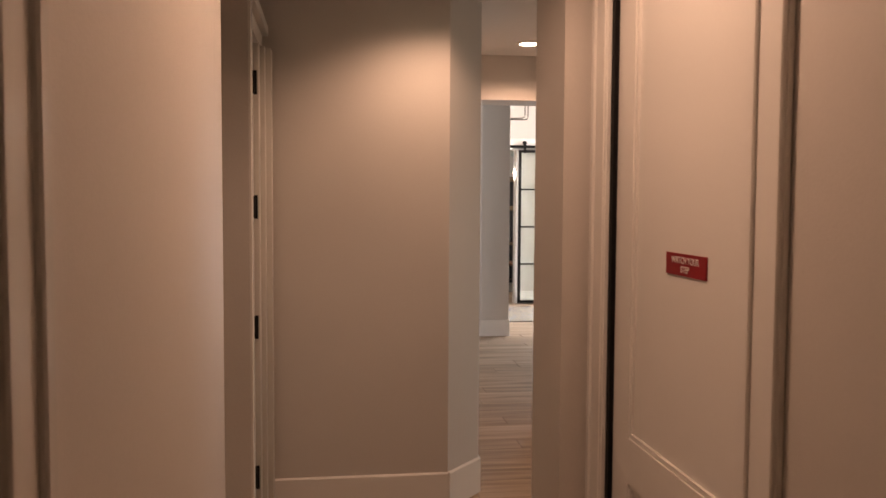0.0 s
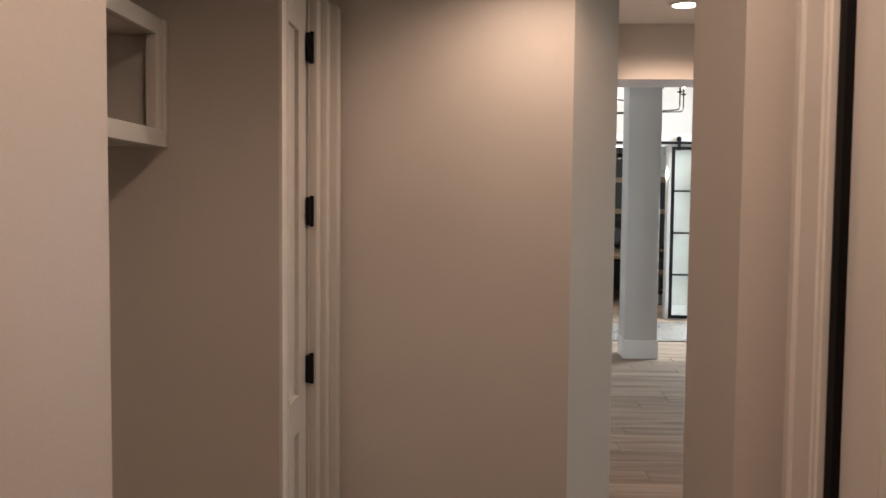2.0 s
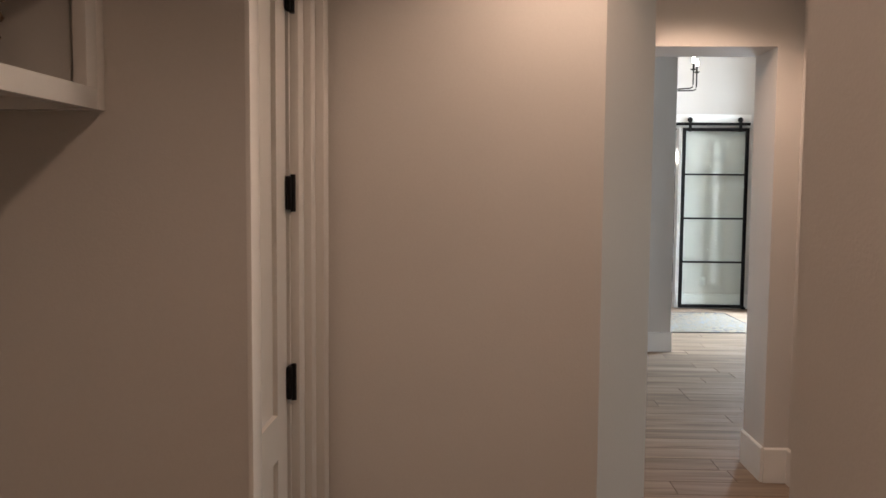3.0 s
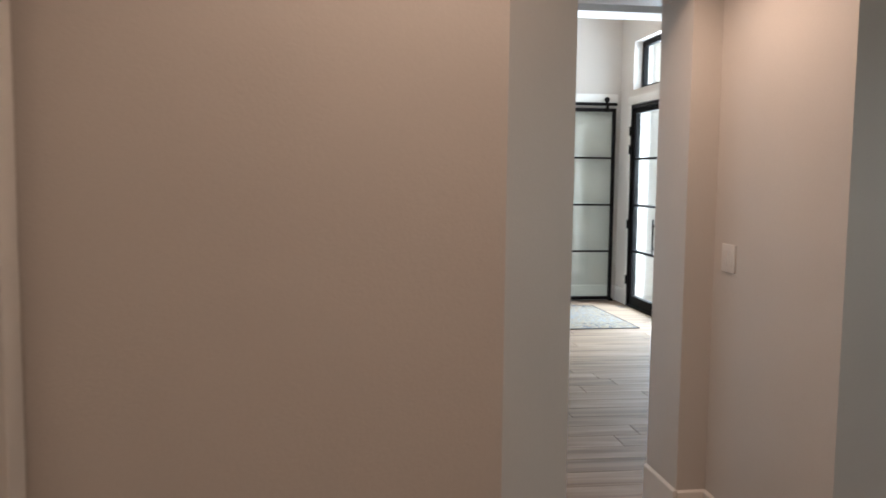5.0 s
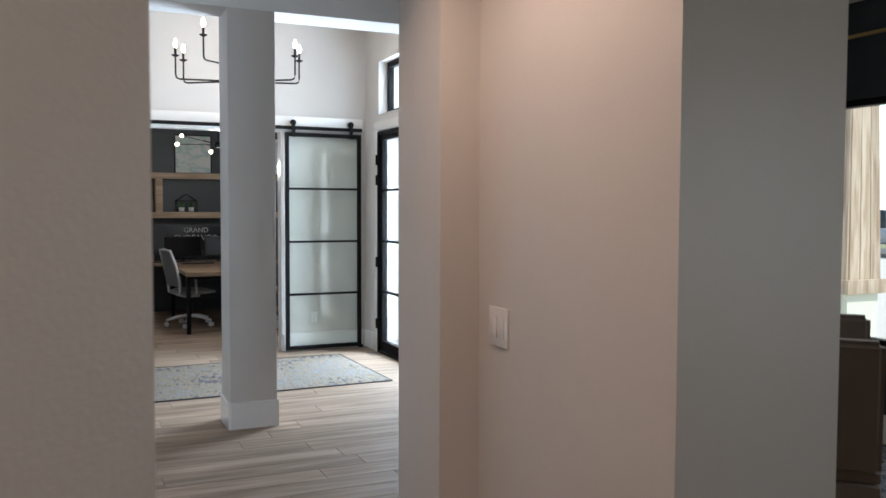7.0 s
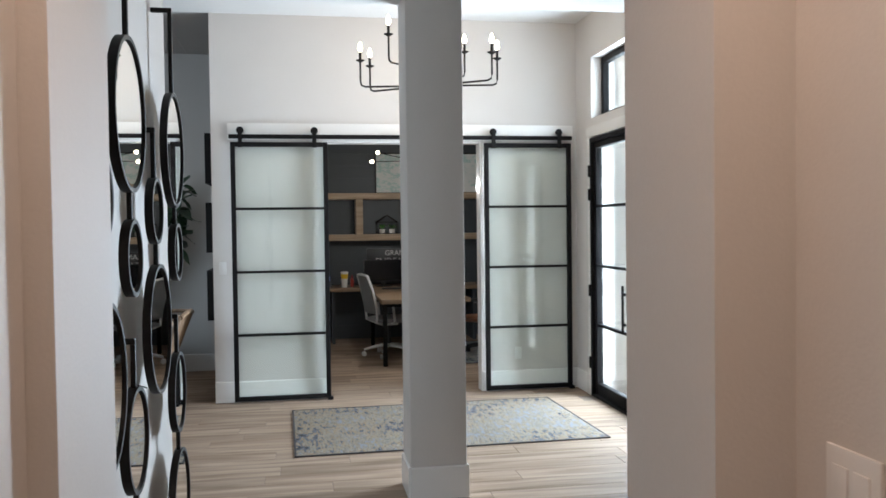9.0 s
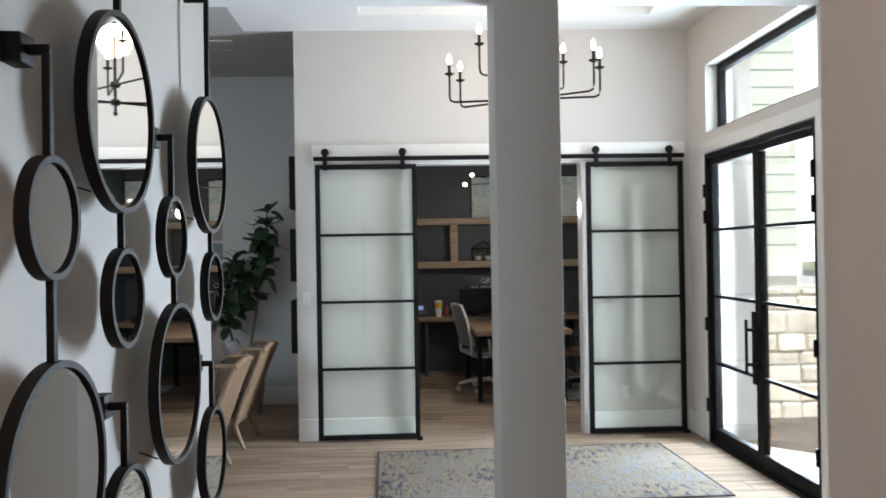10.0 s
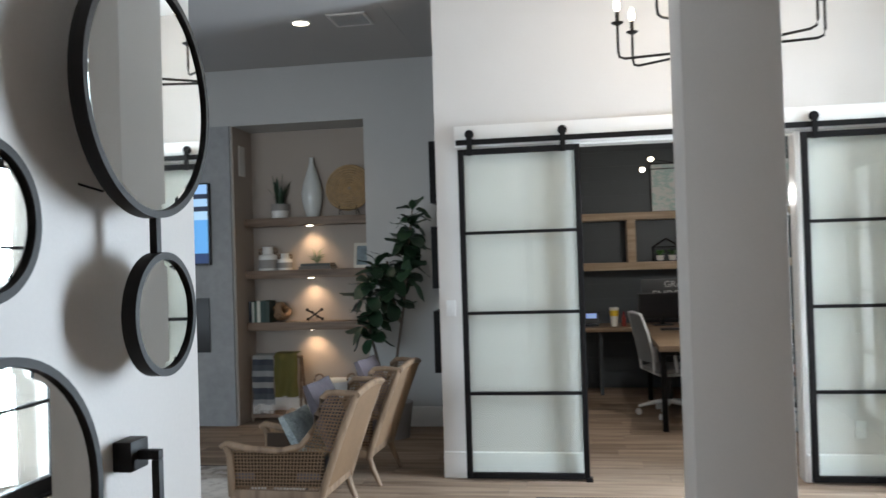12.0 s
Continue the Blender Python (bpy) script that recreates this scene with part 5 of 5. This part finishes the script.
desk_top = thing("wall_desk", "oak counter desk running along the office wall", "desk")
part("worktop", boxes((XWL + .15, 3.96, 16.55, OB - .013, .735, .785), bevel=.003), M_DESK, desk_top)
for x in (.55, 1.6, 3.6):
    part("support", boxes((x, x + .04, 16.65, OB - .013, 0, .735)), M_OFFICE, desk_top)
pen = thing("desk", "oak-topped desk on black steel legs", "desk")
part("tabletop", boxes((2.09, 3.13, 14.50, 16.545, .735, .785), bevel=.003), M_DESK, pen)
for x, y in ((2.11, 14.60), (3.03, 14.60), (2.11, 16.3), (3.03, 16.3)):
    part("leg", boxes((x, x + .05, y, y + .05, 0, .735), bevel=.003), M_BLACK, pen)
part("apron", boxes((2.16, 3.03, 14.61, 14.63, .69, .735), (2.16, 3.03, 16.32, 16.34, .69, .735)), M_BLACK, pen)

M_CHAIRW = material("white_chair_frame", (.62, .63, .63), .4, vary=.02)
M_MESH = material("grey_mesh_fabric", (.30, .31, .32), .9, vary=.1, grain=300)


def office_chair(m, frame_mat, seat_mat, label):
    """A swivel chair that looks to +x."""
    c = thing("office_chair", label, "office chair")
    for k in range(5):
        a = radians(72 * k + 20)
        bm = bmesh.new()
        tube(bm, [(0, 0, .14), (.15 * math.cos(a), .15 * math.sin(a), .125), (.31 * math.cos(a), .31 * math.sin(a), .085)], [.026, .022, .014], 8)
        foot = part("base_arm", bm, frame_mat, c)
        bm = bmesh.new()
        px, py = .31 * math.cos(a), .31 * math.sin(a)
        u = Vector((-math.sin(a), math.cos(a), 0))
        for s in (-1, 1):
            o = u * .016 * s
            tube(bm, [Vector((px, py, .031)) + o - u * .01, Vector((px, py, .031)) + o + u * .01], .03, 14)
        part("castor", bm, frame_mat, foot)
    bm = bmesh.new()
    tube(bm, [(0, 0, .12), (0, 0, .41)], [.03, .022], 12)
    part("gas_lift", bm, M_BLACK_PLASTIC, c)
    part("mechanism", boxes((-.12, .10, -.09, .09, .39, .43), bevel=.008), frame_mat, c)
    cushion("seat", .48, .48, .09, seat_mat, c, pose(.02, 0, .465))
    for s in (-1, 1):
        bm = bmesh.new()
        tube(bm, [(-.10, s * .06, .40), (-.22, s * .20, .46), (-.23, s * .225, .62), (-.28, s * .225, .85), (-.335, s * .19, 1.02)], .017, 8)
        part("back_frame", bm, frame_mat, c)
        bm = bmesh.new()
        tube(bm, [(-.05, s * .22, .42), (-.02, s * .285, .46), (-.04, s * .285, .66)], .017, 8)
        arm = part("arm_post", bm, frame_mat, c)
        part("arm_pad", boxes((-.15, .12, s * .285 - .035, s * .285 + .035, .66, .685), bevel=.008), M_BLACK_PLASTIC, arm)
    bm = bmesh.new()
    tube(bm, [(-.335, -.19, 1.02), (-.35, 0, 1.035), (-.335, .19, 1.02)], .017, 8)
    part("back_top", bm, frame_mat, c)
    bm = bmesh.new()
    g = []
    for i in range(9):
        f = i / 8
        row = []
        for j in range(7):
            yy = (j / 6 - .5) * 2
            x = -.235 - .10 * f - .03 * (1 - yy * yy) + (.03 if f < .4 else 0) * 0
            row.append(bm.verts.new((x, yy * (.22 - .03 * f), .55 + .47 * f)))
        g.append(row)
    for i in range(8):
        for j in range(6):
            bm.faces.new((g[i][j], g[i][j + 1], g[i + 1][j + 1], g[i + 1][j]))
    bmesh.ops.solidify(bm, geom=bm.faces[:], thickness=.006)
    part("mesh_back", bm, seat_mat, c)
    c.matrix_basis = m


office_chair(pose(2.26, 15.45, 0, 0, 0, 14), M_CHAIRW, M_MESH, "white-framed office chair with a grey mesh back")
office_chair(pose(3.42, 15.2, 0, 0, 0, 170), M_BLACK_PLASTIC, material("brown_leather", (.16, .065, .03), .45, vary=.2, scale=9), "black office chair with brown leather seat")
rug("office_rug", "dark and ivory patterned rug in the office", 3.05, 3.95, 14.6, 16.4, 0, M_RUG2)


def monitor(x, y, turn):
    m = thing("computer_monitor", "black flat computer monitor on the office desk", "monitor", "office monitors", (x, y, .786))
    part("screen_housing", boxes((-.28, .28, -.012, .02, .07, .375), bevel=.004), M_BLACK_PLASTIC, m)
    part("screen", boxes((-.27, .27, -.0135, -.0122, .08, .365)), material("dark_screen", (.008, .008, .01), .15), m)
    part("stand", boxes((-.025, .025, .0, .03, .01, .12), bevel=.004), M_BLACK_PLASTIC, m)
    part("foot", boxes((-.11, .11, -.07, .09, 0, .012), bevel=.003), M_BLACK_PLASTIC, m)
    m.rotation_euler.z = radians(turn)


monitor(2.33, 16.75, 8)
monitor(2.93, 16.78, -8)
kb = single("keyboard", boxes((2.25, 2.68, 16.10, 16.24, .786, .805), bevel=.004), M_BLACK_PLASTIC, "black computer keyboard on the desk", "keyboard")
ph = thing("desk_phone", "black desk phone with a lit blue display", "telephone", place=(1.52, 16.8, .786))
bm = boxes((-.09, .09, -.08, .08, 0, .02), bevel=.004)
part("base", bm, M_BLACK_PLASTIC, ph)
bm = boxes((-.09, .09, -.01, .02, 0, .15), bevel=.004)
bmesh.ops.transform(bm, matrix=pose(0, .02, .02, -25, 0, 0), verts=bm.verts[:])
part("body", bm, M_BLACK_PLASTIC, ph)
bm = boxes((-.06, .06, -.0125, -.0105, .07, .13))
bmesh.ops.transform(bm, matrix=pose(0, .02, .02, -25, 0, 0), verts=bm.verts[:])
part("display", bm, glow("phone_display", (.1, .25, .7), .6), ph)
cup = thing("takeaway_cup", "tall yellow and white takeaway cup on the office desk", "cup", place=(1.78, 16.72, .786))
part("cup", lathe([(0, 0), (.036, 0), (.052, .20), (.048, .20), (0, .18)], 28), M_WHITE, cup)
part("print", lathe([(.02, .045), (.0388, .045), (.0515, .185), (.03, .186)], 28), material("yellow_print", (.75, .50, .03), .5), cup, "yellow printed band")
part("lid", lathe([(0, .201), (.054, .201), (.055, .21), (.045, .218), (0, .218)], 28), M_WHITE, cup)
bt = thing("sauce_bottle", "small red bottle beside the takeaway cup", "bottle", place=(1.89, 16.75, .786))
part("body", lathe([(0, 0), (.024, 0), (.024, .09), (.012, .13), (0, .13)], 16), material("red_bottle", (.30, .03, .02), .3), bt)
part("cap", lathe([(0, .131), (.011, .131), (.008, .165), (0, .165)], 12), M_RED, bt)

sg = thing("lettered_sign", "black sign with white capitals on the office wall", "sign")
part("board", boxes((2.13, 3.03, OB - .032, OB - .0125, .93, 1.305), bevel=.002), M_BLACK_PLASTIC, sg)
lettering("GRAND", .105, M_WHITE_PLASTIC, Matrix.Translation((2.58, OB - .0335, 1.24)) @ FACE_S, sg)
lettering("ENDEAVOR", .125, M_WHITE_PLASTIC, Matrix.Translation((2.58, OB - .0335, 1.12)) @ FACE_S, sg)

M_ART = rug_material("teal_wash_print", [(.78, .78, .75), (.76, .77, .74), (.74, .76, .73), (.45, .62, .58), (.76, .77, .75), (.78, .78, .76)], 2.2, (1, 1, 1.6))
for x0, x1 in ((2.27, 2.82), (3.40, 3.95)):
    a = thing("framed_print", "leaning framed print with a pale teal wash", "picture", "prints on the office shelf")
    part("frame", boxes((x0, x0 + .015, OB - .05, OB - .02, 2.11, 2.70), (x1 - .015, x1, OB - .05, OB - .02, 2.11, 2.70), (x0 + .015, x1 - .015, OB - .05, OB - .02, 2.685, 2.70), (x0 + .015, x1 - .015, OB - .05, OB - .02, 2.11, 2.125)), M_BLACK, a)
    part("print", boxes((x0 + .015, x1 - .015, OB - .045, OB - .03, 2.125, 2.685)), M_ART, a)

tr = thing("terrarium", "black metal greenhouse terrarium with small plants", "terrarium", place=(2.42, 17.02, 1.522))
bm = bmesh.new()
for x in (-.15, .15):
    for y in (-.08, .08):
        tube(bm, [(x, y, 0), (x, y, .17), (0, y * .3, .27)], .006, 6)
for y in (-.08, .08):
    tube(bm, [(-.15, y, .17), (.15, y, .17)], .006, 6)
    tube(bm, [(-.15, y, .006), (.15, y, .006)], .006, 6)
tube(bm, [(0, -.024, .27), (0, .024, .27)], .006, 6)
part("metal_frame", bm, M_BLACK, tr)
for x in (-.07, .07):
    part("pot", lathe([(0, 0.002), (.035, .002), (.045, .07), (0, .06)], 16, (x, 0, 0)), M_WHITE, tr)
    for k in range(14):
        ob = new("leaf", small_leaf)
        ob.matrix_basis = Matrix.Translation((x, 0, .07)) @ pose(0, 0, 0, 0, -rr.uniform(20, 80), rr.uniform(0, 360)) @ Matrix.Scale(.7, 4)
        ob.parent = tr
lm = thing("glass_lamp", "small clear glass table lamp on the office desk", "lamp", place=(3.72, 16.8, .786))
part("base", lathe([(0, 0), (.05, 0), (.05, .015), (.012, .025), (.012, .08), (0, .08)], 20), M_BLACK, lm)
part("globe", lathe([(.012, .08), (.05, .13), (.058, .2), (.045, .27), (.02, .30), (0, .30)], 24), M_GLASS, lm)

sput = thing("office_pendant", "black sputnik pendant lamp with clear globe bulbs", "pendant lamp", place=(2.5, 14.55, 0))
bm = bmesh.new()
tube(bm, [(0, 0, 2.38), (0, 0, 3.0)], .008, 8)
part("stem", bm, M_BLACK, sput)
part("canopy", lathe([(0, 3.0), (.06, 3.0), (.055, 2.975), (0, 2.975)], 20), M_BLACK, sput)
part("hub", lathe([(0, 2.33), (.035, 2.345), (.045, 2.38), (.035, 2.415), (0, 2.43)], 16), M_BLACK, sput)
for dx, dy, dz in ((-.52, -.25, -.03), (.50, -.1, -.15), (-.15, -.40, -.12), (.18, .42, .06), (-.40, .30, .12), (.42, .25, .05)):
    bm = bmesh.new()
    d = Vector((dx, dy, dz))
    o = Vector((0, 0, 2.38))
    tube(bm, [o - d * .35, o + d * .9], .005, 6)
    arm = part("arm", bm, M_BLACK, sput)
    bm = bmesh.new()
    bmesh.ops.create_icosphere(bm, subdivisions=2, radius=.022, matrix=Matrix.Translation(o + d))
    part("bulb", bm, M_BULB, arm, "glowing globe bulb")
og = new("office_pendant_glow", bpy.data.lights.new("office_pendant_glow", "POINT"))
og.data.energy, og.data.color, og.data.shadow_soft_size = 38, (1, .95, .88), .05
og.location = (2.5, 14.55, 2.1)

# ---- dining room ----
M_CHAIRCLOTH = material("brown_grey_linen", (.18, .14, .112), .95, vary=.1, grain=220, bump=.4)


def parsons_chair(m):
    c = thing("dining_chair", "tall upholstered brown-grey linen dining chair with a skirt", "chair", "dining chairs")
    bm = boxes((-.25, .25, -.25, -.13, .46, 1.05))
    bmesh.ops.bevel(bm, geom=bm.edges[:], offset=.025, segments=3, affect="EDGES")
    for v in bm.verts:
        v.co.y -= (v.co.z - .46) * .16
    part("backrest", bm, M_CHAIRCLOTH, c)
    cushion("seat", .50, .50, .14, M_CHAIRCLOTH, c, pose(0, .03, .45))
    bm = boxes((-.25, .25, -.25, .27, .05, .42), bevel=.012)
    for v in bm.verts:
        f = 1 + (.42 - v.co.z) * .18
        v.co.x *= f
        v.co.y *= f
    part("skirt", bm, M_CHAIRCLOTH, c)
    for x in (-.22, .22):
        for y in (-.23, .24):
            part("leg", boxes((x - .02, x + .02, y - .02, y + .02, 0, .06), bevel=.003), M_DARKOAK, c)
    c.matrix_basis = m


parsons_chair(pose(3.90, 6.55, 0, 0, 0, -49))
parsons_chair(pose(4.58, 7.17, 0, 0, 0, -49))
rug("dining_rug", "blue, black and ivory abstract rug under the dining chairs", 3.95, 5.75, 3.6, 8.6, 0, M_RUG4)

# a parked car far down the road
car = thing("parked_car", "pale pickup truck parked across the road", "car", place=(29, 25.6, -.14))
M_CAR = material("silver_car_paint", (.5, .52, .55), .25, .4)
bm = boxes((-.9, .9, -2.6, 2.6, .45, 1.05), bevel=.12)
part("body", bm, M_CAR, car)
bm = boxes((-.82, .82, -.4, 1.6, 1.0, 1.75), bevel=.2)
part("cabin", bm, material("car_glass", (.03, .04, .05), .1), car)
for y in (-1.7, 1.7):
    for x in (-.85, .85):
        bm = bmesh.new()
        tube(bm, [(x - .1, y, .36), (x + .1, y, .36)], .36, 24)
        w = part("wheel", bm, M_BLACK_PLASTIC, car)
        bm = bmesh.new()
        tube(bm, [(x - .11, y, .36), (x + .11, y, .36)], .22, 18)
        part("rim", bm, M_CAR, w)

# ---- floor ----
setting("floor_base", boxes((-6.15, 5.98, 6.35, 17.3, -.12, -.009), (-1.3, 5.98, 1.9, 6.35, -.12, -.009), (-.42, 1.0, -1.54, 1.9, -.12, -.009)), M_GROUT, "dark screed and grout under the plank floor", "floor")
floor = setting("floor", boxes((-6.15, 5.98, 6.35, 17.3, -.0089, -.0035), (-1.3, 5.98, 1.9, 6.35, -.0089, -.0035), (-.42, 1.0, -1.54, 1.9, -.0089, -.0035)), M_GROUT, "light brown wood-look plank floor with narrow joints", "floor")


def plank_verts(l, w):
    e, t = .0025, .0035
    return [(-l / 2, -w / 2, -t), (l / 2, -w / 2, -t), (l / 2, w / 2, -t), (-l / 2, w / 2, -t), (-l / 2, -w / 2, -.0012), (l / 2, -w / 2, -.0012), (l / 2, w / 2, -.0012), (-l / 2, w / 2, -.0012), (-l / 2 + e, -w / 2 + e, 0), (l / 2 - e, -w / 2 + e, 0), (l / 2 - e, w / 2 - e, 0), (-l / 2 + e, w / 2 - e, 0)]


PLANK_FACES = [(0, 1, 5, 4), (1, 2, 6, 5), (2, 3, 7, 6), (3, 0, 4, 7), (4, 5, 9, 8), (5, 6, 10, 9), (6, 7, 11, 10), (7, 4, 8, 11), (8, 9, 10, 11)]
PL, PW = 1.2, .2
plank_mesh = bpy.data.meshes.new("plank")
plank_mesh.from_pydata(plank_verts(PL - .003, PW - .003), [], PLANK_FACES)
plank_mesh.materials.append(M_FLOOR)
rng = random.Random(4)
joined_v, joined_f, count = [], [], 0
for j in range(94):
    y = -1.5 + (j + .5) * PW
    off = rng.random() * PL
    for i in range(-6, 7):
        x = i * PL + off
        near = (4.5 < y < 13.4 and .4 < x < 4.3) or (10.6 < y < 15 and -1.6 < x <= .4)
        if near and count < 300:
            count += 1
            ob = new("plank", plank_mesh)
            ob.location = (x, y, 0)
            ob.parent = floor
        elif -5.6 < x < 5.4 and not (y < 6.3 and x < -.9) and not (y < 2 and not -.2 < x < .8) and not (y > 9.5 and x > 4.2):
            k = len(joined_v)
            joined_v += [(a + x, b + y, c) for a, b, c in plank_verts(PL - .003, PW - .003)]
            joined_f += [tuple(q + k for q in fc) for fc in PLANK_FACES]
me = bpy.data.meshes.new("planks_beyond")
me.from_pydata(joined_v, [], joined_f)
me.materials.append(M_FLOOR_STUFF)
ob = new("planks_beyond", me)
ob.parent = floor
tagged(ob, kind="stuff")
